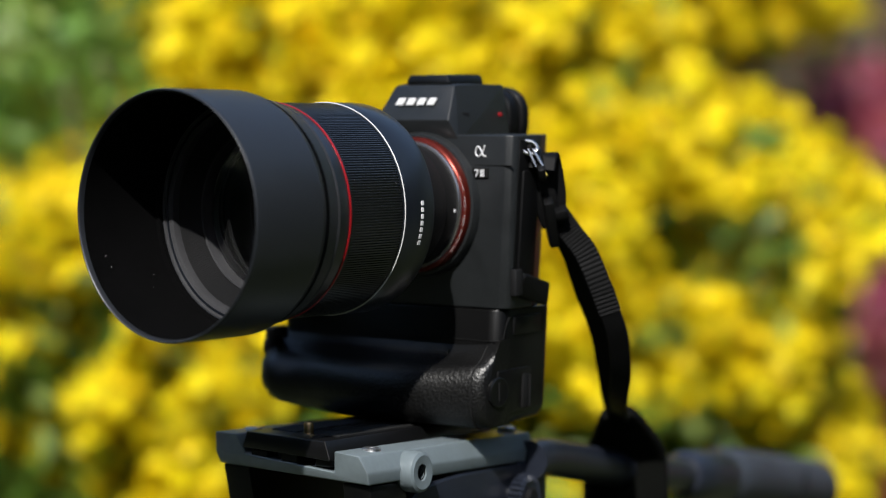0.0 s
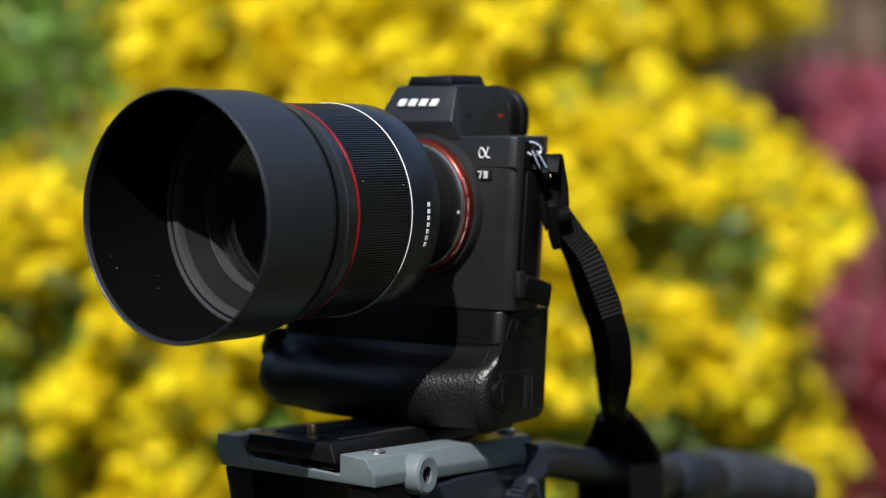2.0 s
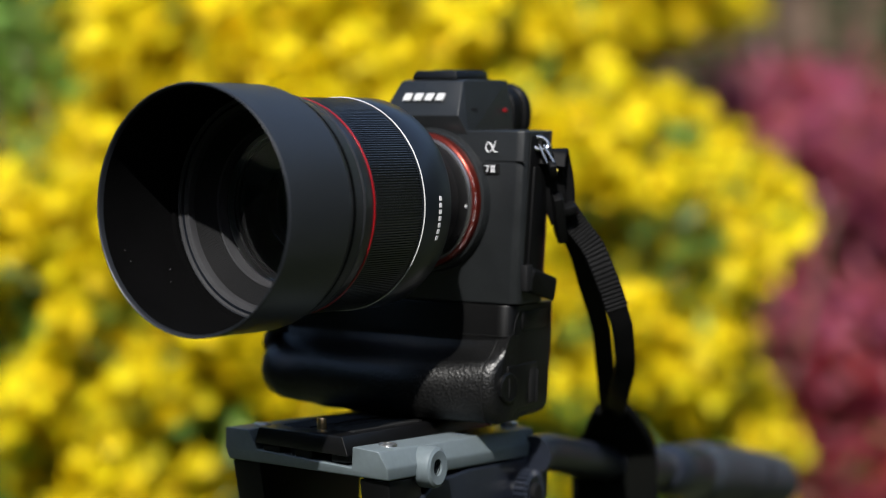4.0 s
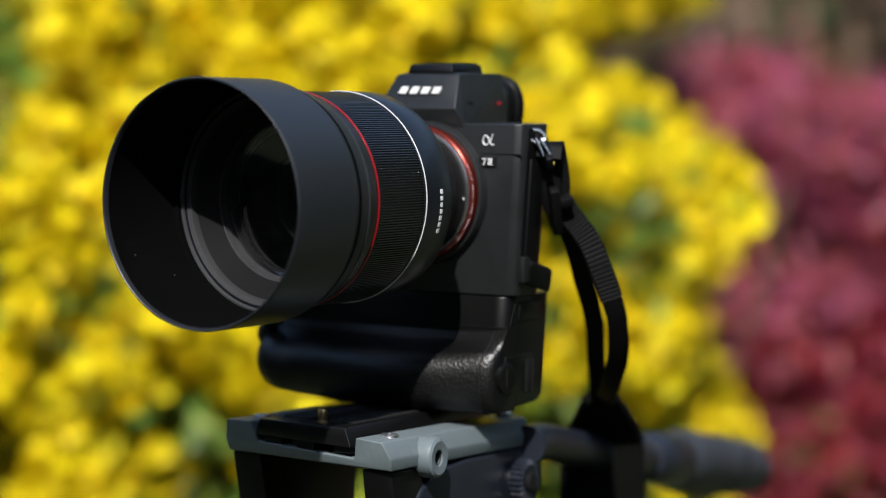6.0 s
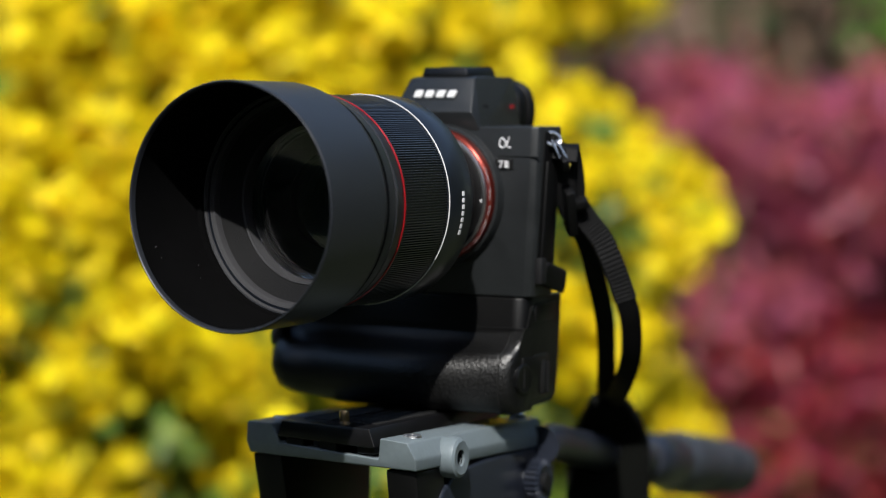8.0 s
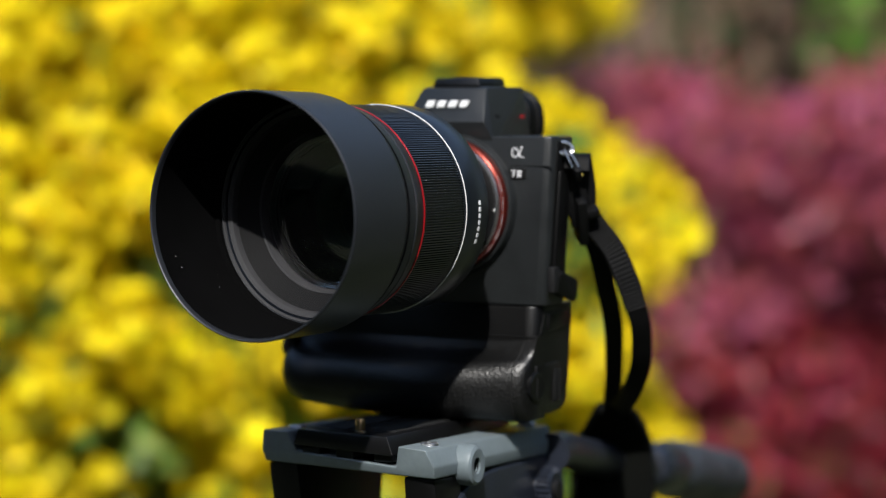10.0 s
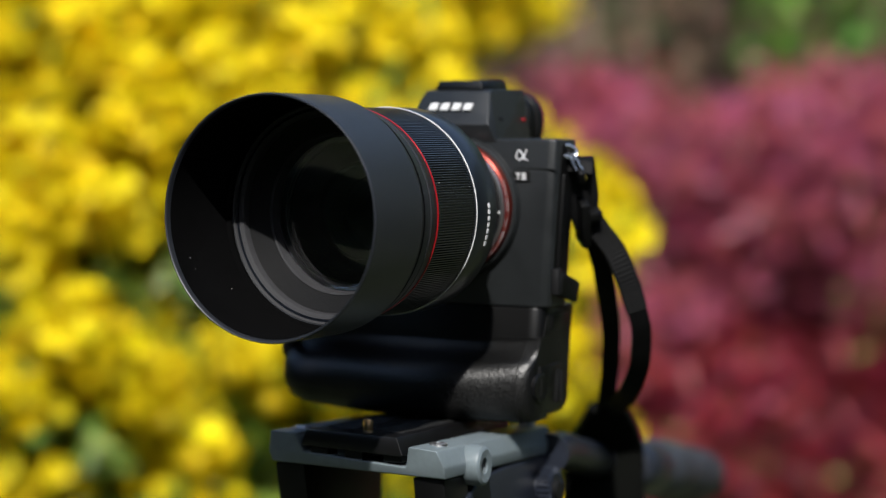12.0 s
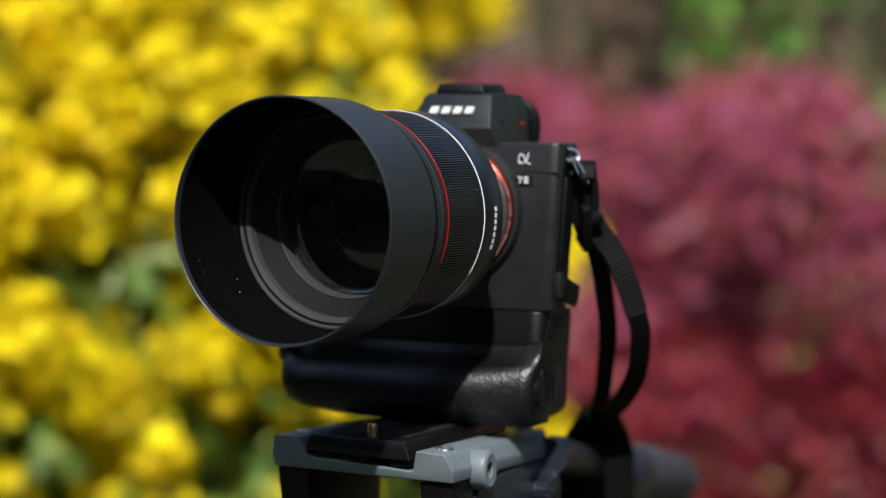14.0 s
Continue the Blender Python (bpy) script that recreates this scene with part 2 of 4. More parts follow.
def tube(pts, radii, segs=12, bm=None):
    bm = bm or bmesh.new()
    rings = []
    up = Vector((0.3, 0.2, 0.93))
    for i, p in enumerate(pts):
        d = (pts[min(i + 1, len(pts) - 1)] - pts[max(i - 1, 0)]).normalized()
        a = d.cross(up)
        if a.length < 1e-4:
            a = d.cross(Vector((1, 0, 0)))
        a.normalize()
        b = d.cross(a)
        r = radii if isinstance(radii, (int, float)) else radii[i]
        rings.append([bm.verts.new(p + r * (a * math.cos(2 * math.pi * j / segs) + b * math.sin(2 * math.pi * j / segs))) for j in range(segs)])
    for u, v in zip(rings, rings[1:]):
        for j in range(segs):
            bm.faces.new((u[j], u[(j + 1) % segs], v[(j + 1) % segs], v[j]))
    bm.faces.new(rings[0])
    bm.faces.new(rings[-1])
    return bm


def ribbon(pts, sides, width, thick, rib=0.0, period=4):
    """A strap: a flat band along pts, whose breadth lies along sides; rib: raised cross ribs."""
    bm = bmesh.new()
    rows = []
    for i, (p, s) in enumerate(zip(pts, sides)):
        d = (pts[min(i + 1, len(pts) - 1)] - pts[max(i - 1, 0)]).normalized()
        s = (s - d * s.dot(d)).normalized()
        nrm = d.cross(s)
        w = width if isinstance(width, (int, float)) else width[i]
        h = thick / 2 + (rib if rib and i % period < period / 2 else 0)
        rows.append([bm.verts.new(p + a * s * w / 2 + b * nrm * h) for a, b in
                     ((-1, -0.6), (-0.9, -1), (0.9, -1), (1, -0.6), (1, 0.6), (0.9, 1), (-0.9, 1), (-1, 0.6))])
    for u, v in zip(rows, rows[1:]):
        for j in range(8):
            bm.faces.new((u[j], u[(j + 1) % 8], v[(j + 1) % 8], v[j]))
    bm.faces.new(rows[0])
    bm.faces.new(rows[-1])
    return bm


# ---- camera lens with its hood ----
lens = thing("camera_lens", (0, -0.02, 1.2), "black autofocus portrait lens with red and white rings, fitted to camera", "camera lens")
barrel = part("barrel", lathe([(0.0246, -0.0064), (0.0250, -0.0067), (0.0250, -0.0140), (0.0262, -0.0155), (0.0290, -0.0280), (0.0320, -0.0360),
                               (0.0405, -0.0405), (0.0419, -0.0416), (0.0425, -0.0432), (0.0427, -0.0595),
                               (0.0425, -0.0600), (0.0425, -0.0613), (0.0408, -0.0614), (0.0408, -0.0914), (0.0425, -0.0915), (0.0425, -0.0936), (0.0427, -0.0940), (0.0427, -0.1064), (0.0415, -0.1066),
                               (0.0413, -0.1056), (0.0400, -0.1020), (0.0305, -0.0920), (0.0300, -0.0600), (0.0250, -0.0300), (0.0230, -0.0064)],
                              closed=True), M_BARREL, lens)
# added cover: darkens the recess behind the barrel, hides the mirrored orange
part("rear_cover", lathe([(0.0256, -0.0066), (0.0258, -0.0070), (0.0258, -0.0138), (0.0270, -0.0156), (0.0298, -0.0282), (0.0240, -0.0282), (0.0240, -0.0066)], 128, closed=True), M_DARK, lens, "added matt black cover that darkens the rear cone")
part("white_ring", lathe([(0.0416, -0.06005), (0.0427, -0.0601), (0.04280, -0.0602), (0.04280, -0.0604), (0.0427, -0.0605), (0.0416, -0.06055)], 160, closed=True), M_WHITE, lens, "thin white ring")
bm = bmesh.new()
RIBS = 250
prof = []
for i in range(RIBS):
    for f, r in ((0.0, 0.0415), (0.12, 0.0424), (0.50, 0.0424), (0.62, 0.0415)):
        prof.append((2 * math.pi * (i + f) / RIBS, r))
cuts = []
for s, dr in ((-0.0614, -0.0008), (-0.0616, 0.0), (-0.0912, 0.0), (-0.0914, -0.0008)):
    cuts.append([bm.verts.new(AX + Vector(((r + dr) * math.cos(a), s, (r + dr) * math.sin(a)))) for a, r in prof])
for u, v in zip(cuts, cuts[1:]):
    for j in range(len(prof)):
        q = (j + 1) % len(prof)
        bm.faces.new((u[j], u[q], v[q], v[j]))
part("focus_ring", bm, M_RUBBER, lens, "ribbed black focus ring")
part("red_ring", lathe([(0.0416, -0.0920), (0.0427, -0.0921), (0.0428, -0.0923), (0.0428, -0.0928), (0.0427, -0.0930), (0.0416, -0.0931)], 160, closed=True), M_RED, lens, "thin red metallic ring")
hood = part("lens_hood", lathe([(0.0429, -0.0998), (0.0435, -0.1002), (0.0441, -0.1016), (0.0455, -0.1088), (0.0460, -0.1105), (0.0465, -0.1116), (0.0469, -0.1124), (0.0471, -0.1138), (0.0474, -0.1474), (0.04745, -0.1481), (0.0473, -0.1487), (0.0470, -0.14905),
                                (0.0467, -0.1490), (0.0464, -0.1486), (0.0463, -0.1480), (0.0458, -0.1465), (0.0458, -0.1092), (0.0440, -0.1080), (0.0440, -0.1075), (0.0429, -0.1070)], 160, closed=True),
            M_HOOD, lens, "deep round matt black lens hood", angle=50)
part("hood_lining", lathe([(0.0459, -0.1468), (0.0457, -0.1470), (0.0452, -0.1100), (0.0450, -0.1096), (0.0437, -0.1092), (0.0436, -0.1088), (0.0436, -0.1069), (0.0450, -0.1069), (0.0459, -0.1090)], 160, closed=True), M_HOODIN, hood, "matt black inner wall")
part("filter_ring", lathe([(0.0440, -0.1066), (0.0436, -0.1072), (0.0431, -0.1074), (0.0426, -0.1072), (0.0423, -0.1066), (0.0421, -0.1052), (0.0416, -0.1052), (0.0412, -0.1064), (0.0394, -0.1058), (0.0390, -0.1045), (0.0388, -0.1000), (0.0440, -0.1000)], 160, closed=True), M_FILTER, lens, "dark grey filter thread ring")
steps = []
N = 20
for i in range(N):
    r0 = 0.0388 - (0.0388 - 0.0324) * i / N
    r1 = 0.0388 - (0.0388 - 0.0324) * (i + 0.75) / N
    y0 = -0.1030 + 0.0060 * i / N
    steps += [(r0, y0), (r1, y0 + 0.0001), (r1, y0 + 0.0060 / N)]
part("front_baffle", lathe(steps, 128), M_GREYRING, lens, "grooved dark grey cone round the glass")
# the lighter grey paints in the bright highlight along the retainer's edge
part("glass_retainer", lathe([(0.0325, -0.0965), (0.0322, -0.0972), (0.0314, -0.0970), (0.0310, -0.0950), (0.0306, -0.0900), (0.0325, -0.0900)], 128, closed=True), M_FILTER, lens)


def dome(rad, depth, at, back, n=14):
    """A lens element: a domed front of the given depth and a flat back."""
    p = [(0.0002 + rad * i / n, at - depth * (1 - (i / n) ** 2)) for i in range(n + 1)]
    return p + [(rad, back), (0.0002, back)]


part("front_element", lathe(dome(0.0306, 0.0045, -0.0925, -0.0890), 96), M_GLASS, lens, "large coated front glass element")
for rr, yy in ((0.0284, -0.0868), (0.0268, -0.0842)):
    part("inner_ring", lathe([(0.0299, yy + 0.004), (rr, yy), (rr - 0.001, yy + 0.0006), (rr - 0.0004, yy + 0.004)], 96, closed=True), M_GREYRING if yy == -0.0868 else M_HOODIN, lens)
# a strongly curved inner element, open in the middle to the deeper group
part("inner_element", lathe([(0.0172 + 0.0090 * i / 10, -0.0845 + 0.0160 * (1 - ((0.0172 + 0.0090 * i / 10) / 0.0262) ** 2)) for i in range(11)] + [(0.0262, -0.0700), (0.0172, -0.0700)], 96, closed=True), M_ELEMENT, lens, "dark coated inner element")
part("group_rim", lathe([(0.0178, -0.0775), (0.0174, -0.0788), (0.0168, -0.0790), (0.0163, -0.0780), (0.0160, -0.0680), (0.0178, -0.0680)], 96, closed=True), M_HOODIN, lens, "dark rim of the inner group")
for i in range(5):
    part("light_baffle", lathe([(0.0162, -0.0762 + 0.0022 * i), (0.0150 - 0.0004 * i, -0.0758 + 0.0022 * i), (0.0150 - 0.0004 * i, -0.0754 + 0.0022 * i), (0.0162, -0.0750 + 0.0022 * i)], 64, closed=True), M_HOODIN, lens)
part("rear_element", lathe(dome(0.0145, 0.0030, -0.0650, -0.0640), 64), M_DARK, lens, "small dark rear element")
part("rear_baffle", lathe(solid([(0.0295, -0.0635), (0.0295, -0.0615)]), 64), M_DARK, lens)
part("mount_flange", lathe([(0.0235, -0.0046), (0.0265, -0.0047), (0.0267, -0.0051), (0.0267, -0.0060), (0.0265, -0.0064), (0.0235, -0.0064)], 128, closed=True), M_SILVER, lens, "bright steel lens mount flange")
part("index_dot", lathe(solid([(0.0008, 0.0), (0.0008, 0.0003), (0.0006, 0.0004)]), 16, (0, 0, 0), "x",
                        m=Matrix.Translation(AX + Vector((0, -0.0084, 0))) @ Matrix.Rotation(radians(4), 4, "Y") @ Matrix.Translation((0.0257, 0, 0))), M_WHITE, lens, "white index dot")


def bars(count, length, height, gap=0.22):
    """Lengths of the plain bars that stand for lettering, centred on zero."""
    step = length / count
    return [(-length / 2 + i * step, -length / 2 + (i + 1 - gap) * step) for i in range(count)]


for sx, sy, sz, who in ((-0.0378, -0.1180, 1.1752, hood), (-0.0404, -0.1380, 1.1790, hood), (-0.0405, -0.1390, 1.1840, hood), (-0.0345, -0.1215, 1.1705, hood), (0.0410, -0.0640, 1.2110, lens), (0.0408, -0.0880, 1.2130, lens)):
    away = Vector((sx, 0, sz - 1.2)).normalized() * (0.04530 if who is hood else 0.04245)
    sp = bmesh.new()
    bmesh.ops.create_icosphere(sp, subdivisions=1, radius=0.00015, matrix=Matrix.Translation(AX + away + Vector((0, sy, 0))))
    part("dust_speck", sp, M_PRINT, who, "pale dust speck")
# bars in place of the maker's name, running round the barrel
for a, b in bars(7, 0.0185, 0.003, 0.32):
    mm = Matrix.Translation(AX) @ Matrix.Rotation(-(a + b) / 2 / 0.0427 + radians(6), 4, "Y")
    part("name_bar", box(0.0425, 0.0428, -0.0507, -0.0491, a - (a + b) / 2, b - (a + b) / 2, 0.0001, 1, mm), M_PRINT, barrel, "white printed mark")

# ---- camera body ----
camera_body = thing("mirrorless_camera", (-0.015, 0.025, 1.157), "black mirrorless camera body with orange lens mount ring", "camera")
bm = extrude([(-0.080, 0.006), (-0.074, 0.002), (0.0440, 0.002), (0.0468, 0.0032), (0.0478, 0.0060), (0.0462, 0.0235), (0.0402, 0.0345), (0.0320, 0.0470), (-0.074, 0.050), (-0.080, 0.046)],
             "z", 1.1575, 1.2295, 0.0)
for v in bm.verts:
    if v.co.z < 1.17 and v.co.x > 0.03:
        v.co.x -= 0.0045
        if v.co.y < 0.005:
            v.co.y += 0.0015
bevel(bm, 0.0012, 3)
body = part("body", bm, M_BODY, camera_body)
part("hand_grip", extrude([(-0.086, -0.012), (-0.078, -0.022), (-0.060, -0.022), (-0.052, -0.010), (-0.050, 0.003), (-0.050, 0.02), (-0.086, 0.02)], "z", 1.158, 1.224, 0.003, 3), M_LEATHER, camera_body, "pebbled black hand grip")
HX = -0.0035
fr = [(s * w + HX, y, z) for s in (-1, 1) for w, y, z in
      ((0.0198, -0.0010, 1.2355), (0.0160, 0.0080, 1.2500), (0.0154, 0.0120, 1.2508), (0.0140, 0.0440, 1.2508), (0.0180, 0.0440, 1.2290), (0.0232, 0.0025, 1.2265))]
hump = part("viewfinder_hump", hull(fr, 0.0008, 3), M_BODY, camera_body, "angular black viewfinder housing")
tilt = math.atan2(0.0103, 0.0152)
face = Matrix.Translation((HX + 0.0004, 0.0030, 1.2432)) @ Matrix.Rotation(-tilt, 4, "X")
for a, b in bars(4, 0.0225, 0.005, 0.34):
    part("badge_bar", hull([(x + sh, y, z) for x in (a, b) for y in (-0.0005, 0.0004) for z, sh in ((-0.0018, -0.0003), (0.0018, 0.0003))], 0.0002, 1, face), M_WHITE, hump, "white raised badge bar")
part("sensor_window", hull([(x, y, z) for y in (0.0090, 0.0138) for x, z in ((0.0135, 1.2369), (0.0162, 1.2369), (0.0135, 1.2388), (0.0159, 1.2388))], 0.0002, 1), M_DARK, hump)
part("red_mark", box(0.0118, 0.0146, 0.0365, 0.0385, 1.2372, 1.2386, 0.0002, 1), M_RED, hump, "small red printed mark")
shoe = part("hot_shoe", hull([(HX + s * w - 0.0008, y, z) for s in (-1, 1) for w, y, z in ((0.0118, 0.0105, 1.2508), (0.0118, 0.0345, 1.2508), (0.0104, 0.0115, 1.2546), (0.0104, 0.0345, 1.2546))], 0.0005), M_BODYS, camera_body, "black hot shoe cover")
part("shoe_slot", box(HX - 0.0105, HX + 0.0090, 0.0225, 0.0335, 1.2545, 1.2551, 0.0002, 1), M_DARK, shoe)
part("eyecup", roundbox(HX - 0.0185, HX + 0.0160, 0.0465, 0.0535, 1.2230, 1.2492, 0.0110), M_EYE, camera_body, "soft black rubber eyecup")
part("eyecup_rim", roundbox(HX - 0.0195, HX + 0.0168, 0.0545, 0.0600, 1.2222, 1.2500, 0.0120), M_EYE, camera_body)
part("eyepiece_housing", roundbox(HX - 0.0165, HX + 0.0150, 0.0400, 0.0470, 1.2255, 1.2494, 0.0090), M_BODYS, camera_body)
mount = part("mount_ring", lathe([(0.0245, -0.0008), (0.0284, -0.0008), (0.0285, -0.0026), (0.0284, -0.0034), (0.0282, -0.0039), (0.0274, -0.0042), (0.0270, -0.0046), (0.0260, -0.0046), (0.0240, -0.0008)], 160, closed=True), M_ORANGE, camera_body, "orange anodised lens mount ring")
part("mount_base", lathe([(0.0240, 0.0040), (0.0306, 0.0040), (0.0306, 0.0012), (0.0297, -0.0012), (0.0292, -0.0014), (0.0240, -0.0010)], 128, closed=True), M_BODY, camera_body)
# printed legend round the lower part of the mount ring
glyphs = {}
lv, lf = [], []
words = "35mm FULL-FRAME CMOS IMAGE SENSOR"
for i, ch in enumerate(words):
    if ch == " ":
        continue
    if ch not in glyphs:
        fc = bpy.data.curves.new("glyph", "FONT")
        fc.body, fc.size, fc.align_x, fc.resolution_u = ch, 0.00115, "CENTER", 2
        fo = bpy.data.objects.new("glyph", fc)
        me = bpy.data.meshes.new_from_object(fo)
        glyphs[ch] = ([v.co.copy() for v in me.vertices], [tuple(p.vertices) for p in me.polygons])
        bpy.data.objects.remove(fo)
        bpy.data.curves.remove(fc)
        bpy.data.meshes.remove(me)
    ang = radians(-58 + 84 * i / (len(words) - 1))
    gv_, gf_ = glyphs[ch]
    out, along = Vector((math.cos(ang), 0, math.sin(ang))), Vector((-math.sin(ang), 0, math.cos(ang)))
    k0 = len(lv)
    for co in gv_:
        lv.append(AX + out * (0.02815 - co.y) + along * co.x + Vector((0, -0.00425, 0)))
    lf += [tuple(k0 + q for q in p) for p in gf_]
raw_part("ring_lettering", lv, lf, M_PRINT, mount, "small white printed legend")
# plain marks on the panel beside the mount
crv = smooth_path([(0.0335, 0.0018, 1.2252), (0.0322, 0.0018, 1.2222), (0.0300, 0.0018, 1.2206), (0.0286, 0.0018, 1.2222), (0.0296, 0.0018, 1.2246), (0.0312, 0.0018, 1.2236), (0.0326, 0.0018, 1.2210), (0.0342, 0.0018, 1.2206)], 8)
part("emblem", tube(crv, 0.00031, 6), M_PRINT, body, "silver looped emblem")
part("model_plate", box(0.0270, 0.0352, 0.0013, 0.0024, 1.2117, 1.2158, 0.0002, 1), M_DARK, body, "small black model plate")
for a, b, z0, z1 in ((0.0285, 0.0306, 1.2146, 1.2151), (0.0314, 0.0336, 1.2146, 1.2151), (0.0314, 0.0336, 1.2122, 1.2127),
                     (0.0316, 0.0320, 1.2127, 1.2146), (0.0323, 0.0327, 1.2127, 1.2146), (0.0330, 0.0334, 1.2127, 1.2146)):
    part("model_mark", box(a, b, 0.0010, 0.0016, z0, z1, 0.00008, 1), M_PRINT, body, "white printed mark")
part("model_mark", hull([(x, y, z) for y in (0.0010, 0.0016) for x, z in ((0.0300, 1.2146), (0.0306, 1.2146), (0.0290, 1.2122), (0.0297, 1.2122))], 0.00008, 1), M_PRINT, body, "white printed mark")
part("panel_seam", box(0.0280, 0.0474, 0.00185, 0.0030, 1.2168, 1.2171, 0.0001, 1), M_DARK, body)
part("port_door", hull([(0.0448, 0.0095, 1.164), (0.0482, 0.0095, 1.215), (0.0466, 0.0230, 1.215), (0.0430, 0.0230, 1.164), (0.040, 0.0095, 1.164), (0.040, 0.0095, 1.215), (0.040, 0.0230, 1.215), (0.038, 0.0230, 1.164)], 0.0012), M_EYE, camera_body, "soft black rubber port door")
flap = part("terminal_flap", hull([(x - 0.0010, y, z + 0.0012) for x, y, z in [(0.0462, 0.0120, 1.1715), (0.0442, 0.0120, 1.1612), (0.0487, 0.0100, 1.1715), (0.0468, 0.0100, 1.1608),
                                   (0.0440, 0.0330, 1.1662), (0.0425, 0.0330, 1.1562), (0.0462, 0.0320, 1.1662), (0.0450, 0.0320, 1.1562)]], 0.0012, 3), M_EYE, camera_body, "open black rubber terminal flap")
part("flap_clip", box(0.0440, 0.0474, 0.0050, 0.0098, 1.1632, 1.1742, 0.0007), M_GREYRING, flap, "grey clip of the flap")
part("side_cover", hull([(0.0440, 0.0068, 1.166), (0.0481, 0.0068, 1.2275), (0.0478, 0.0085, 1.2275), (0.0433, 0.0085, 1.166), (0.0470, 0.0200, 1.2275), (0.0425, 0.0215, 1.166), (0.040, 0.0068, 1.166), (0.040, 0.0068, 1.2275), (0.038, 0.0200, 1.2275), (0.036, 0.0215, 1.166)], 0.0006), M_EYE, camera_body, "black rubberised side cover")
part("lug_post", lathe(solid([(0.0032, 0.0440), (0.0032, 0.0485), (0.0026, 0.0490)]), 24, (0, 0.0155, 1.2245), "x"), M_GREYRING, camera_body, "steel strap lug")

# ---- battery grip ----
grip = thing("battery_grip", (-0.02, 0.02, 1.109), "black battery grip with pebbled handhold under the camera", "battery grip")
bm = extrude([(-0.082, 0.0025), (0.0415, 0.0025), (0.0372, 0.0450), (-0.082, 0.0450)], "z", 1.1082, 1.1572, 0.0)
for v in bm.verts:
    if v.co.z < 1.12 and v.co.x > 0.03:
        v.co.x -= 0.0025
bevel(bm, 0.0070, 5, [e for e in bm.edges if min(v.co.z for v in e.verts) < 1.12])
bevel(bm, 0.0007, 2, [e for e in bm.edges if min(v.co.z for v in e.verts) > 1.157])
gbody = part("housing", bm, M_BODYS, grip)
# handhold: a rounded bulge along the lower front
sect = [(0.0035, 1.1435), (0.0020, 1.1408), (-0.0002, 1.1380), (-0.0050, 1.1354), (-0.0112, 1.1332), (-0.0152, 1.1296), (-0.0168, 1.1235), (-0.0158, 1.1150), (-0.0112, 1.1098), (-0.0040, 1.1082), (0.010, 1.1082), (0.010, 1.1435)]
bm = bmesh.new()
rows = []
for x, k, drop in ((-0.0820, 0.50, 0.0115), (-0.0808, 0.30, 0.0080), (-0.0775, 0.09, 0.0048), (-0.070, -0.03, 0.0026), (-0.060, 0.12, 0.0014), (-0.050, 0.09, 0.0005), (-0.035, -0.04, 0), (-0.012, -0.13, 0), (0.002, -0.09, 0), (0.012, 0.04, 0), (0.022, 0.23, 0), (0.0305, 0.39, 0),
                   (0.0345, 0.47, 0.0001), (0.0374, 0.55, 0.0003), (0.0391, 0.66, 0.0006), (0.0400, 0.80, 0.0010), (0.0404, 0.95, 0.0014)):
    rise = 0.0010 * max(0.0, min(1.0, (x - 0.012) / 0.022)) ** 2
    rows.append([bm.verts.new((x, y * (1 - k) if y < 0 else y, z + (drop if z < 1.12 else 0) + rise * max(0.0, min(1.0, (z - 1.126) / 0.012)))) for y, z in sect])
for u, v in zip(rows, rows[1:]):
    for j in range(len(sect)):
        q = (j + 1) % len(sect)
        bm.faces.new((u[j], u[q], v[q], v[j]))
bm.faces.new(rows[0])
bm.faces.new(rows[-1])
bmesh.ops.subdivide_edges(bm, edges=[e for e in bm.edges], cuts=1, smooth=0.6, use_grid_fill=True)
part("handhold", bm, M_LEATHER, grip, "pebbled rubber handhold", 60)
part("corner_seam", tube(smooth_path([(0.0345, y * (0.54 if y < 0 else 1) - 0.0001, z + 0.0010 * max(0.0, min(1.0, (z - 1.126) / 0.012))) for y, z in sect[1:10]], 4), 0.00028, 6), M_DARK, grip)
part("end_cap", box(-0.0845, -0.0790, -0.0050, 0.0050, 1.1180, 1.1420, 0.0025, 3), M_BODYS, grip)
part("command_dial", lathe(solid([(0.0050, -0.0858), (0.0055, -0.0853), (0.0055, -0.0835)]), 32, (0, 0.000, 1.1350), "x"), M_EYE, grip)
part("shutter_button", lathe(solid([(0.0050, 1.1400), (0.0050, 1.1440), (0.0042, 1.1450)]), 32, (-0.0765, -0.0060, 0), "z"), M_BODYS, grip)
part("seam_line", box(-0.074, 0.0385, 0.0021, 0.0035, 1.1440, 1.1443, 0.0001, 1), M_DARK, grip)
part("corner_seam", tube(smooth_path([(0.0406, 0.0052, 1.1450), (0.0410, 0.0072, 1.1515), (0.0409, 0.0110, 1.1541), (0.0389, 0.0300, 1.1545)], 6), 0.00022, 6), M_DARK, grip)
part("side_cover", hull([(0.0398, 0.0120, 1.1465), (0.0409, 0.0125, 1.1465), (0.0410, 0.0125, 1.1540), (0.0388, 0.034, 1.1540), (0.0386, 0.034, 1.1465), (0.0365, 0.034, 1.1465), (0.0385, 0.0120, 1.1540), (0.036, 0.034, 1.154)], 0.0006), M_BODYS, grip)
door = part("battery_door", hull([(0.0404, 0.0010, 1.1140), (0.0414, 0.0010, 1.1322), (0.0394, 0.0262, 1.1322), (0.0384, 0.0262, 1.1140), (0.036, 0.0010, 1.1140), (0.036, 0.0010, 1.1322), (0.036, 0.0262, 1.1322), (0.035, 0.0262, 1.1140)], 0.0007), M_BODYS, grip, "battery door with round lock")
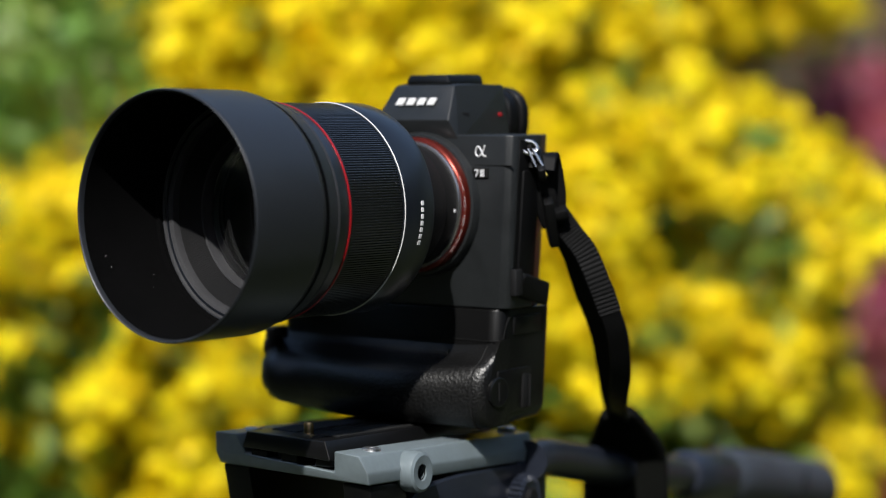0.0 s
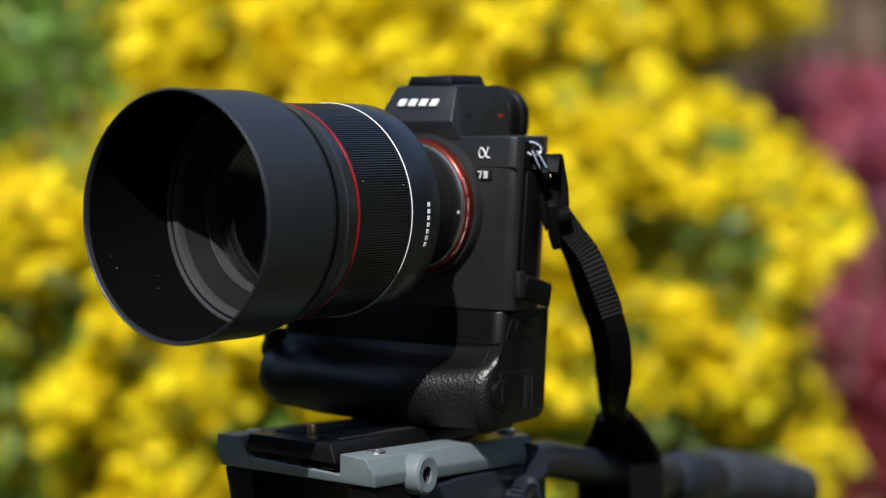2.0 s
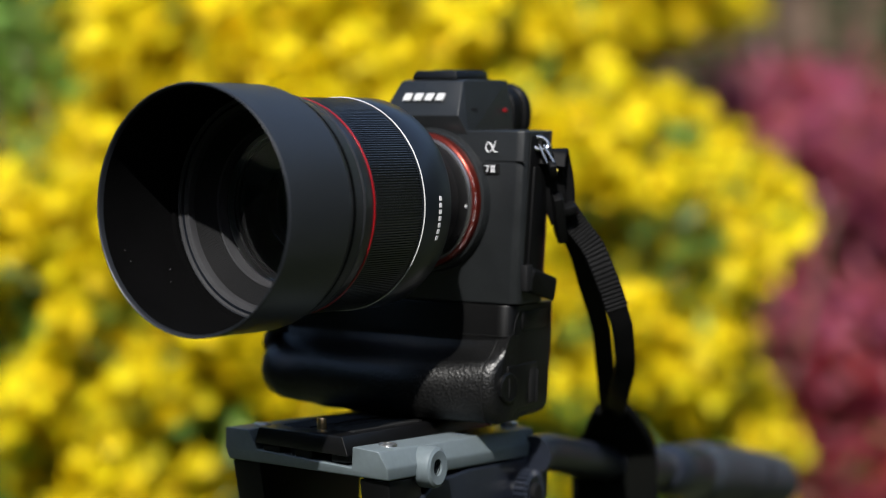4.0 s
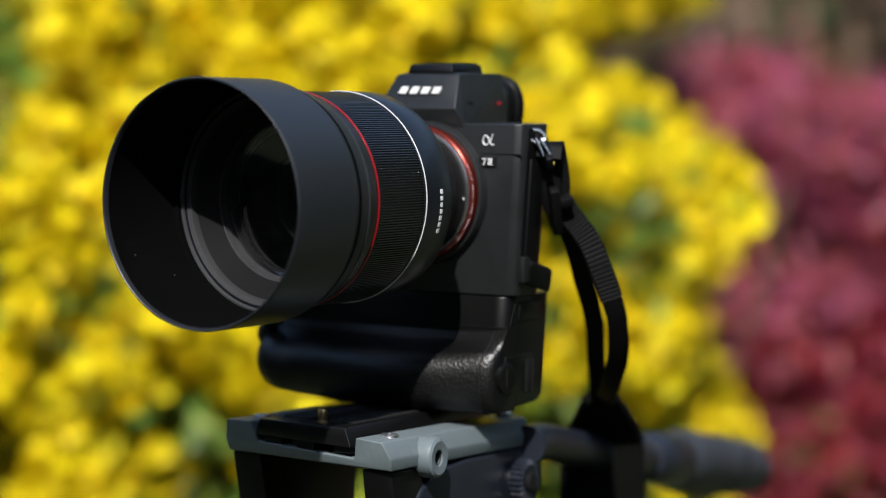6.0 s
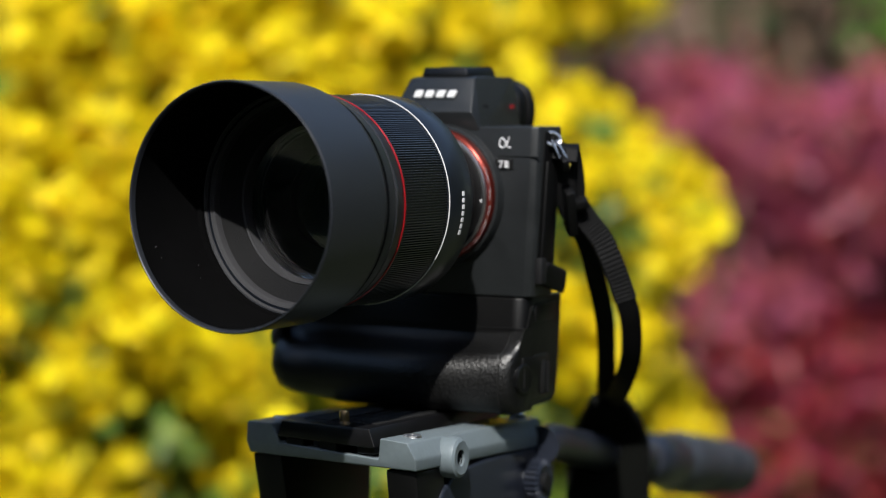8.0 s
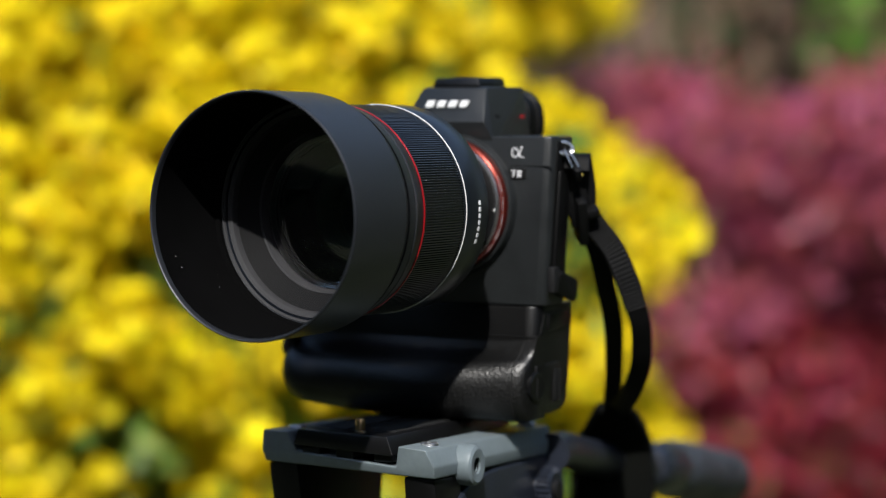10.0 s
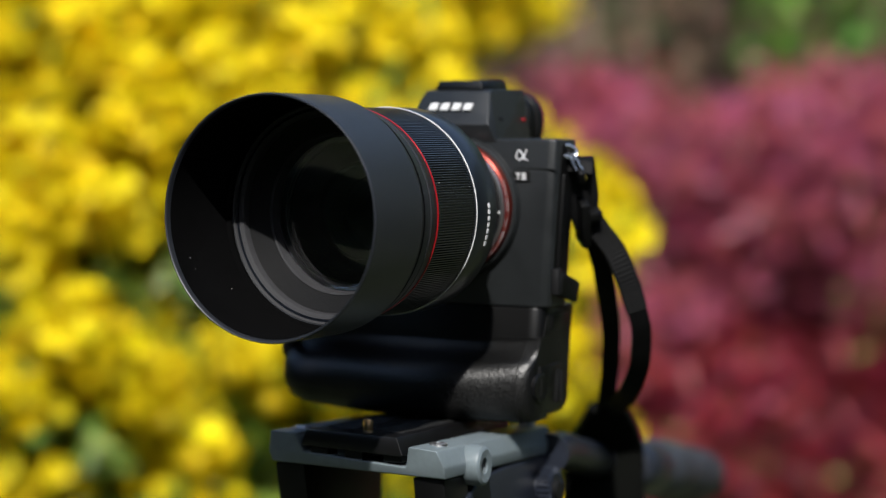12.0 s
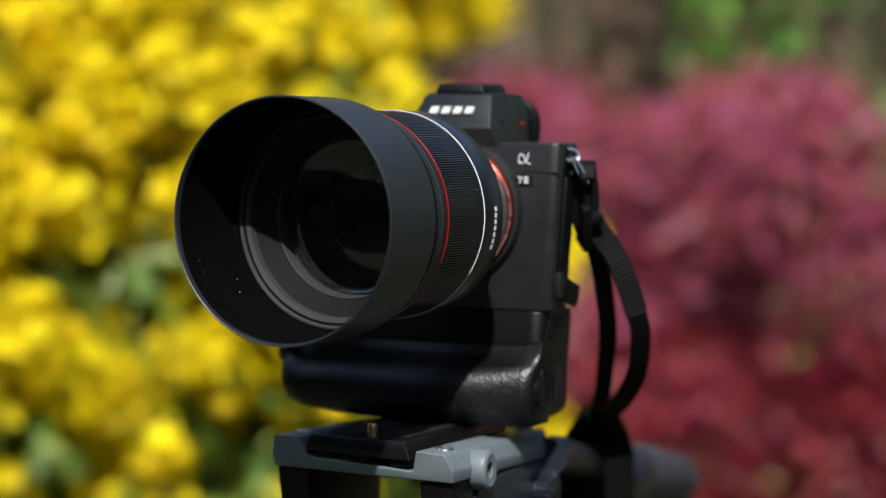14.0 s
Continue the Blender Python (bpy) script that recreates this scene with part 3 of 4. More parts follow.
part("lock_knob", lathe(solid([(0.0063, 0.0385), (0.0063, 0.0412), (0.0057, 0.0416), (0.0050, 0.0414)]), 40, (0, 0.0015, 1.1234), "x"), M_BODYS, door)
part("lock_slot", box(0.0410, 0.0417, 0.0010, 0.0020, 1.1195, 1.1273, 0.0002, 1), M_DARK, door)
latch = part("door_latch", box(0.0375, 0.0402, 0.0192, 0.0240, 1.1150, 1.1298, 0.0010, 2), M_DARK, door)
part("latch_rim", tube([Vector((0.0400, 0.0242, 1.1156)), Vector((0.0402, 0.0243, 1.1290))], 0.0004, 8), M_GREYRING, latch)

# ---- tripod head ----
# the head is turned and dips a little towards the back
HEAD = Matrix(((1, -0.11, 0, -0.0088), (0, 1, 0, 0), (0, -0.045, 1, -0.0036), (0, 0, 0, 1)))
WEDGE = Matrix(((1, -0.11, 0, -0.0088), (0, 1, 0, 0), (0, -0.030, 1, -0.0024), (0, 0, 0, 1)))
head = thing("video_head", (-0.01, -0.01, 1.0), "grey and black video tripod head with side knobs", "tripod head")
# clamp: a U-shaped casting with a front bar and two rails
outl = [(-0.0450, 1.1085), (-0.0325, 1.1085), (-0.0300, 1.1005), (0.0195, 1.0978), (0.0222, 1.1066), (0.0352, 1.1058), (0.0382, 1.0990), (0.0375, 1.0940), (-0.0470, 1.0950), (-0.0478, 1.1000)]
bm = extrude(outl, "y", 0.0, 0.053, 0.0)
for v in bm.verts:
    if v.co.y < 0.01:
        v.co.y = -0.0792 - 0.055 * v.co.x + 0.0055 * (1.1085 - v.co.z) / 0.0145
    elif v.co.x > 0.03:
        v.co.y -= 0.003
bevel(bm, 0.0008, 3)
bmesh.ops.transform(bm, matrix=HEAD, verts=bm.verts)
clamp = part("clamp_casting", bm, M_GREY, head, "grey painted clamp casting with two rails")
part("channel_lug", box(-0.0165, -0.0095, -0.0690, -0.0600, 1.0990, 1.1030, 0.0008, 2, HEAD), M_GREY, clamp)
knob = part("release_knob", lathe([(0.0034, 0.0432), (0.0068, 0.0436), (0.0080, 0.0428), (0.0085, 0.0412), (0.0085, 0.0350), (0.0034, 0.0350), (0.0034, 0.0432)], 48, (0, -0.0462, 1.0974), "x", m=HEAD), M_GREY, head, "round grey release knob with a bore")
part("bore_thread", lathe(solid([(0.0035, 0.0395), (0.0035, 0.0370)]), 24, (0, -0.0462, 1.0974), "x", m=HEAD), M_DARK, knob)
for i in range(3):
    part("thread_turn", lathe([(0.0035, 0.0398 + 0.0009 * i), (0.0030, 0.0401 + 0.0009 * i), (0.0035, 0.0404 + 0.0009 * i)], 32, (0, -0.0462, 1.0974), "x", closed=True, m=HEAD), M_GREYRING, knob)
for u, v, zt in ((0.0283, -0.0620, 1.1062), (0.0275, 0.0425, 1.1073), (-0.0385, -0.0585, 1.1084)):
    sc = part("screw", lathe([(0.0018, zt + 0.0004), (0.0019, zt + 0.0010), (0.0033, zt + 0.0011), (0.0039, zt + 0.0007), (0.0041, zt - 0.0008), (0.0018, zt - 0.0008)], 32, (u, v, 0), "z", closed=True, m=HEAD), M_SILVER, head, "steel screw")
    part("screw_socket", lathe(solid([(0.0019, zt - 0.0006), (0.0019, zt + 0.0005)]), 6, (u, v, 0), "z", m=HEAD), M_DARK, sc)
# cheeks under the clamp: a thin one, and a deep one with a rounded side plate
# part of the cheeks' shade is put into a blacker material than the plate's
part("cheek", hull([(u, v, z) for u in (-0.0465, -0.0320) for v, z in ((-0.0700, 1.0947), (0.0125, 1.0947), (0.0060, 1.0400), (-0.0560, 1.0400))] + [(-0.0405, -0.0640, 1.0800)], 0.0012, 2, HEAD), M_BODYS, head)
part("cheek", hull([(u, v, z) for u in (0.0215, 0.0362) for v, z in ((-0.0735, 1.0936), (-0.0480, 1.0936), (-0.0380, 1.0200), (-0.0600, 1.0200))], 0.0012, 2, HEAD), M_BODYS, head)
arcy = [(-0.0580, 1.0300), (-0.0578, 1.0700), (-0.0555, 1.0790), (-0.0505, 1.0845), (-0.0420, 1.0885), (-0.0300, 1.0915), (-0.0100, 1.0932), (0.0480, 1.0934), (0.0500, 1.0300)]
part("side_plate", extrude(arcy, "x", 0.0240, 0.0376, 0.0015, 3, HEAD), M_HEAD, head, "blue-black rounded side plate")
part("tilt_drum", lathe(solid([(0.020, -0.0315), (0.021, -0.0305), (0.021, 0.0230), (0.020, 0.0238)]), 48, (0, -0.020, 1.042), "x", m=HEAD), M_HEAD, head)
gb = bmesh.new()
tooth = []
for i in range(96):
    r = 0.0100 if i % 4 < 2 else 0.0090
    tooth.append((0.0350 + r * math.cos(2 * math.pi * i / 96), 1.0795 + r * math.sin(2 * math.pi * i / 96)))
cuts = []
for x, k in ((0.0395, 1.0), (0.0446, 1.0), (0.0458, 0.82), (0.0452, 0.66)):
    cuts.append([gb.verts.new((x, 0.0350 + k * (a - 0.0350), 1.0795 + k * (b - 1.0795))) for a, b in tooth])
for u, v in zip(cuts, cuts[1:]):
    for j in range(96):
        gb.faces.new((u[j], u[(j + 1) % 96], v[(j + 1) % 96], v[j]))
gb.faces.new(cuts[0])
gb.faces.new(cuts[-1])
bmesh.ops.transform(gb, matrix=HEAD, verts=gb.verts)
tk = part("tension_knob", gb, M_HEAD, head, "toothed black tension knob")
part("knob_stem", lathe(solid([(0.0070, 0.0360), (0.0070, 0.0410)]), 24, (0, 0.0350, 1.0795), "x", m=HEAD), M_HEAD, head)
part("knob_cap", lathe(solid([(0.0044, 0.0445), (0.0044, 0.0466), (0.0036, 0.0472)]), 32, (0, 0.0350, 1.0795), "x", m=HEAD), M_GREYRING, tk, "dull grey bolt head")
part("release_lever", box(-0.0560, -0.0455, -0.0440, -0.0200, 1.0965, 1.1025, 0.002, 2, HEAD), M_HEAD, head, "black release lever")
part("head_base", lathe(solid([(0.042, 0.960), (0.043, 0.965), (0.043, 1.010), (0.036, 1.022), (0.030, 1.040)]), 64, (-0.009, -0.0122, 0), "z"), M_HEAD, head)

plate = thing("quick_release_plate", (-0.005, -0.01, 1.098), "black quick release plate with brass pin and rubber pads", "camera plate")
slab = hull([(u, v - 0.055 * u, z) for v in (-0.0768, 0.046) for u, z in ((-0.0310, 1.1030), (0.0185, 1.1020), (0.0158, 1.1098), (-0.0285, 1.1098))], 0.0007, 2, WEDGE)
part("plate", slab, M_PLATE, plate)
for u in (-0.0270, -0.0105, 0.0080):
    part("foot_rib", box(u, u + 0.0085, -0.0740, 0.0450, 1.0990, 1.1026, 0.0004, 1, WEDGE), M_PLATE, plate)
part("worn_edge", tube([WEDGE @ Vector((0.0158, -0.0776, 1.1094)), WEDGE @ Vector((0.0184, -0.0777, 1.1026))], 0.00028, 6), M_GREYRING, plate, "worn bright plate edge")
for u0, u1 in ((-0.0235, -0.0100), (0.0005, 0.0130)):
    pad = bmesh.new()
    rows = []
    for i in range(97):
        y = -0.0640 + 0.104 * i / 96
        h = 1.1104 if i % 2 else 1.1100
        rows.append([pad.verts.new((u0, y, 1.1094)), pad.verts.new((u0, y, h)), pad.verts.new((u1, y, h)), pad.verts.new((u1, y, 1.1094))])
    for p, q in zip(rows, rows[1:]):
        for j in range(4):
            pad.faces.new((p[j], p[(j + 1) % 4], q[(j + 1) % 4], q[j]))
    pad.faces.new(rows[0])
    pad.faces.new(rows[-1])
    bmesh.ops.transform(pad, matrix=WEDGE, verts=pad.verts)
    part("rubber_pad", pad, M_CORK, plate, "ribbed black rubber pad", 10)
part("screw_slot", box(-0.0075, -0.0020, -0.0500, 0.0300, 1.1092, 1.1100, 0.0003, 1, WEDGE), M_DARK, plate)
part("brass_pin", lathe(solid([(0.0021, 1.1092), (0.0021, 1.1138), (0.0019, 1.1143), (0.0015, 1.1145)]), 24, (-0.0047, -0.0623, 0), "z", m=WEDGE), M_BRASS, plate, "small brass locating pin")

pan = thing("pan_handle", (0.03, 0.06, 1.075), "dark pan handle with grey foam sleeve on the tripod head", "pan handle")
a, b = Vector((0.022, 0.060, 1.086)), Vector((-0.076, 0.473, 1.012))
part("bar", tube(smooth_path([(0.0260, 0.0430, 1.0890), (0.0225, 0.0600, 1.0880), (0.0120, 0.1020, 1.0795), a + (b - a) * 0.30, a + (b - a) * 0.5], 5), 0.0085, 24), M_HEAD, pan)
part("sleeve", tube([a + (b - a) * t for t in (0.42, 0.43, 0.48, 0.54, 0.58)], [0.010, 0.0128, 0.0140, 0.0148, 0.0150], 32), M_HEAD, pan, "smooth black collar of the sleeve")
part("hand_sleeve", tube([a + (b - a) * t for t in (0.55, 0.56, 0.58, 0.64, 0.75, 0.90, 0.97, 0.99, 1.0)], [0.0150, 0.0164, 0.0170, 0.0172, 0.0172, 0.0168, 0.0164, 0.0150, 0.0105], 32), M_SLEEVE, pan, "grey foam hand sleeve")
wrap = []
for i in range(30):
    t = 0.60 + 0.22 * i / 29
    an = 2.2 + 4.6 * i / 29
    wrap.append(a + (b - a) * t + 0.0172 * (Vector((0.97, 0.23, 0)) * math.cos(an) + Vector((0, 0.18, 0.98)) * math.sin(an)))
part("wrap_seam", tube(wrap, 0.0014, 8), M_DARK, pan, "dark seam winding round the sleeve")
part("clamp", hull([(u, v, z) for u in (0.006, 0.0245) for v in (0.036, 0.060) for z in (1.066, 1.0900)], 0.004, 3), M_HEAD, pan)

tripod = thing("tripod", (-0.005, -0.008, 0), "black three-legged camera tripod standing on the ground", "tripod")
part("bowl", lathe(solid([(0.030, 0.86), (0.052, 0.90), (0.055, 0.955), (0.050, 0.9605)]), 48, (-0.009, -0.0122, 0), "z"), M_HEAD, tripod)
for k in range(3):
    an = radians(100 + 120 * k)
    top = Vector((-0.001 + 0.045 * math.cos(an), -0.008 + 0.045 * math.sin(an), 0.915))
    foot = Vector((-0.001 + 0.40 * math.cos(an), -0.008 + 0.40 * math.sin(an), 0.012))
    leg = part("leg", tube([top, top.lerp(foot, 0.55), top.lerp(foot, 0.551), foot], [0.017, 0.017, 0.013, 0.012], 20), M_HEAD, tripod)
    part("foot", tube([foot + Vector((0, 0, 0.03)), foot, foot - Vector((0, 0, 0.016))], [0.016, 0.018, 0.014], 16), M_EYE, leg)

# ---- strap ----
strap = thing("camera_strap", (0.047, 0.02, 1.215), "black webbing camera strap hanging from the steel lug", "camera strap")
# an oval steel ring through the lug and a flat link that leads to the webbing
turn = Vector((0.75, 0.66, 0.0)), Vector((-0.15, 0.17, 0.97))
ring_pts = [Vector((0.0484, 0.0120, 1.2243)) + turn[0] * 0.0034 * math.cos(2 * math.pi * i / 28) + (turn[1] * 0.0027 - turn[0] * 0.0008) * math.sin(2 * math.pi * i / 28) for i in range(29)]
part("split_ring", tube(ring_pts, 0.0010, 10), M_STEEL, strap, "bright oval steel ring")
for e in (-1, 1):
    bar = [Vector((0.0494, 0.0117, 1.2236)) + Vector((0.0007, 0.0006, 0)) * e, Vector((0.0513, 0.0123, 1.2200)) + Vector((0.0009, 0.0008, 0)) * e, Vector((0.0531, 0.0130, 1.2163)) + Vector((0.0011, 0.0009, 0)) * e]
    part("ring_link", tube(bar, 0.00075, 8), M_STEEL, strap, "steel link")
part("link_end", box(-0.0016, 0.0016, -0.0026, 0.0026, -0.0030, 0.0030, 0.0010, 2, pose(0.0535, 0.0142, 1.2140, 35, -10, 38)), M_EYE, strap)
part("ring_guard", box(-0.0015, 0.0015, -0.0052, 0.0052, -0.0040, 0.0040, 0.0010, 2, pose(0.0490, 0.0195, 1.2190, 25, -15, 30)), M_EYE, strap)
S_VIEW = Vector((0.80, 0.60, 0.0))
up1 = smooth_path([(0.0520, 0.0160, 1.2150), (0.0512, 0.0185, 1.2200), (0.0500, 0.0215, 1.2208), (0.0494, 0.0242, 1.2170), (0.0497, 0.0270, 1.2060), (0.0488, 0.0285, 1.1970), (0.0490, 0.0300, 1.1920)], 10)
part("upper_loop", ribbon(up1, [S_VIEW] * len(up1), 0.0110, 0.0022), M_WEB, strap)
in1 = smooth_path([(0.0500, 0.0195, 1.2170), (0.0485, 0.0220, 1.2110), (0.0480, 0.0245, 1.2010), (0.0490, 0.0290, 1.1920)], 8)
part("inner_loop", ribbon(in1, [S_VIEW] * len(in1), 0.0100, 0.0020), M_WEB, strap)
part("stitch", box(-0.0004, 0.0004, -0.0009, 0.0009, -0.0003, 0.0003, 0.0001, 1, pose(0.0552, 0.0148, 1.2133, 30, 0, 35)), M_YPRINT, strap, "yellow stitch mark")
bk = part("buckle", box(-0.0022, 0.0022, -0.0055, 0.0055, -0.0110, 0.0110, 0.0012, 2, pose(0.0485, 0.0270, 1.1940, 28, -10, 40)), M_EYE, strap, "black plastic strap buckle")
part("buckle_bar", box(-0.0030, 0.0030, -0.0075, 0.0075, -0.0020, 0.0020, 0.0008, 2, pose(0.0510, 0.0300, 1.1985, 20, -14, 40)), M_EYE, bk)
arc = smooth_path([(0.0500, 0.0305, 1.1960), (0.0540, 0.0335, 1.1890), (0.0595, 0.0372, 1.1800), (0.0640, 0.0408, 1.1670), (0.0662, 0.0455, 1.1550)], 28)
low = smooth_path([(0.0662, 0.0455, 1.1550), (0.0660, 0.0510, 1.1450), (0.0605, 0.0620, 1.1285), (0.0485, 0.0775, 1.1145), (0.0310, 0.1040, 1.1040), (0.0160, 0.1270, 1.0990)], 12)
part("webbing", ribbon(arc, [S_VIEW] * len(arc), 0.0098, 0.0016, 0.00028, 4), M_WEB, strap, "ribbed black nylon webbing")
part("lower_webbing", ribbon(low, [S_VIEW.lerp(Vector((0.75, 0.3, -0.5)), min(1, 1.4 * i / len(low))) for i in range(len(low))], 0.0088, 0.0015), M_WEB, strap)
back = smooth_path([(0.0490, 0.0330, 1.1900), (0.0495, 0.0420, 1.1780), (0.0480, 0.0520, 1.1634), (0.0412, 0.0734, 1.1436), (0.0324, 0.0919, 1.1231), (0.0250, 0.1060, 1.1100), (0.0140, 0.1270, 1.0985)], 12)
part("return_webbing", ribbon(back, [S_VIEW] * len(back), 0.0082, 0.0014), M_WEB, strap)
padc = smooth_path([(0.0148, 0.1262, 1.1005), (0.0130, 0.1305, 1.0965), (0.0085, 0.1405, 1.0865), (0.0040, 0.1485, 1.0775), (0.0028, 0.1505, 1.0660), (0.0030, 0.1510, 1.0000), (0.0030, 0.1520, 0.9300)], 6)
padw = [0.0145, 0.0200, 0.0305, 0.0385, 0.0405, 0.0410, 0.0410]
padw = [padw[min(i // 6, 5)] + (padw[min(i // 6, 5) + 1] - padw[min(i // 6, 5)]) * ((i % 6) / 6 if i < 36 else 1) for i in range(len(padc))]
part("neck_pad", ribbon(padc, [S_VIEW] * len(padc), padw, 0.006), M_PAD, strap, "wide black neoprene neck pad")
for e in (-1, 1):
    edge = [p + S_VIEW * e * w * 0.46 + Vector((0.6, -0.8, 0)) * 0.0031 for p, w in zip(padc[2:28], padw[2:28])]
    part("pad_piping", tube(edge, 0.0006, 6), M_WEB, strap)

# ---- garden ----
rng = np.random.default_rng(7)
LAWN = np.array((0.52, -0.81))      # the spot on the path round which the beds curve


def spot(az, d, z):
    a = np.radians(az)
    return np.stack([LAWN[0] + d * np.cos(a), LAWN[1] + d * np.sin(a), z], -1)


ground = thing("ground", (0, 0, 0), "brown garden soil with moss and short grass", "ground", kind="structure")
n = 60
gx = np.linspace(-1, 1, n)
gx = np.sign(gx) * (np.abs(gx) ** 3) * 400
X, Y = np.meshgrid(gx, gx)
Z = np.array([[0.02 * noise.noise((x * 0.9, y * 0.9, 0)) if abs(x) + abs(y) > 1.6 else 0.0 for x, y in zip(r, s)] for r, s in zip(X, Y)]) - 0.004
gv = np.stack([X.ravel(), Y.ravel(), Z.ravel()], -1)
gf = [(i * n + j, i * n + j + 1, (i + 1) * n + j + 1, (i + 1) * n + j) for i in range(n - 1) for j in range(n - 1)]
raw_part("soil", gv, gf, M_SOIL, ground, smooth=True)


def frames(count):
    """Random turns, as rows of two unit vectors."""
    d = rng.normal(size=(count, 3))
    d /= np.linalg.norm(d, axis=1)[:, None]
    e = np.cross(d, rng.normal(size=(count, 3)))
    e /= np.linalg.norm(e, axis=1)[:, None]
    return d, e


def leaves(name, at, length, width, mat, parent, label, droop=0.0):
    """Pointed folded leaves of four faces, one island each."""
    c = len(at)
    d, e = frames(c)
    d[:, 2] -= droop
    d /= np.linalg.norm(d, axis=1)[:, None]
    u = np.cross(d, e)
    u /= np.linalg.norm(u, axis=1)[:, None]
    L = (length * rng.uniform(0.7, 1.3, c))[:, None]
    W = (width * rng.uniform(0.7, 1.3, c))[:, None]
    nn = np.cross(d, u)
    P = np.stack([at, at + d * L * 0.5 + u * W * 0.5 + nn * W * 0.15, at + d * L, at + d * L * 0.5 - u * W * 0.5 + nn * W * 0.15, at + d * L * 0.5], 1).reshape(-1, 3)
    f = []
    for i in range(c):
        k = 5 * i
        f += [(k, k + 1, k + 4), (k + 1, k + 2, k + 4), (k + 2, k + 3, k + 4), (k + 3, k, k + 4)]
    return raw_part(name, P, f, mat, parent, label, "stuff")


def blossoms(name, centres, per, spread, size, mat, parent, label):
    """Clusters of five-petalled flowers."""
    c = len(centres) * per
    off = rng.normal(size=(c, 3))
    off /= np.linalg.norm(off, axis=1)[:, None]
    R = np.repeat(spread * rng.uniform(0.6, 1.25, len(centres)), per)[:, None]
    at = np.repeat(centres, per, axis=0) + off * R * rng.uniform(0.55, 1.0, (c, 1))
    nrm = off + 0.4 * rng.normal(size=(c, 3))
    nrm /= np.linalg.norm(nrm, axis=1)[:, None]
    e = np.cross(nrm, rng.normal(size=(c, 3)))
    e /= np.linalg.norm(e, axis=1)[:, None]
    g = np.cross(nrm, e)
    s = (size * rng.uniform(0.75, 1.25, c))[:, None]
    V = [at]
    for p in range(5):
        a0 = 2 * np.pi * p / 5
        for da, r, h in ((-0.50, 0.75, 0.25), (0.0, 1.0, 0.42), (0.50, 0.75, 0.25)):
            V.append(at + s * (r * (np.cos(a0 + da) * e + np.sin(a0 + da) * g) + h * nrm))
    P = np.stack(V, 1).reshape(-1, 3)
    f = []
    for i in range(c):
        k = 16 * i
        for p in range(5):
            q = k + 1 + 3 * p
            f += [(k, q, q + 1), (k, q + 1, q + 2)]
    return raw_part(name, P, f, mat, parent, label, "stuff")


def stems(parent, base, tips, r0, mat, name="stem"):
    for t in tips:
        t = Vector(t)
        b = Vector(base) + Vector(rng.uniform(-0.08, 0.08, 3)) * Vector((1, 1, 0))
        mid = b.lerp(t, 0.5) + Vector(rng.uniform(-0.08, 0.08, 3))
        pts = smooth_path([b, mid, t], 5)
        part(name, tube(pts, [r0 * (1 - 0.8 * i / (len(pts) - 1)) for i in range(len(pts))], 7), mat, parent)


def scatter(count, az, dist, zr, keep):
    """Random places in a curved bed, kept where keep(az, d, z, place) is true."""
    A = rng.uniform(*az, count)
    D = rng.uniform(*dist, count)
    Zz = rng.uniform(*zr, count)
    P = spot(A, D, Zz)
    ok = np.array([keep(a, d, z, p) for a, d, z, p in zip(A, D, Zz, P)], bool)
    return P[ok]


def patch(p, f, seed):
    return noise.noise(Vector(p) * f + Vector((seed, seed * 0.7, 0)))


def edge_low(z):
    """Right-hand limit of the front bed, in degrees."""
    return 116.3 + (2.2 * max(0, z - 1.172) / 0.09) + 0.7 * math.sin(z * 21) + 0.25 * math.sin(z * 55)


def edge_high(z):
    return 117.3 + max(0.0, 1.42 - z) * 21 + 0.5 * math.sin(z * 30)


def bare(a, z):
    """How much sparser the blossom grows: full at the top, thin near the ground and along one leafy band."""
    low = min(1.0, max(0.0, ((1.0 if a > 132.5 else 0.965) - z) / 0.05)) * (0.85 if 122 < a < 130 else 0.45 if a < 132.5 else 0.68)
    band = math.exp(-((z - 1.085) / 0.033) ** 2) * (0.7 if 125.8 < a < 132 else 0)
    band += 0.85 * math.exp(-((z - 1.125) / 0.035) ** 2 - ((a - 119.4) / 1.7) ** 2)
    return 0.62 * low + 0.95 * band - 0.30 * min(1.0, max(0.0, (z - 1.12) / 0.05))


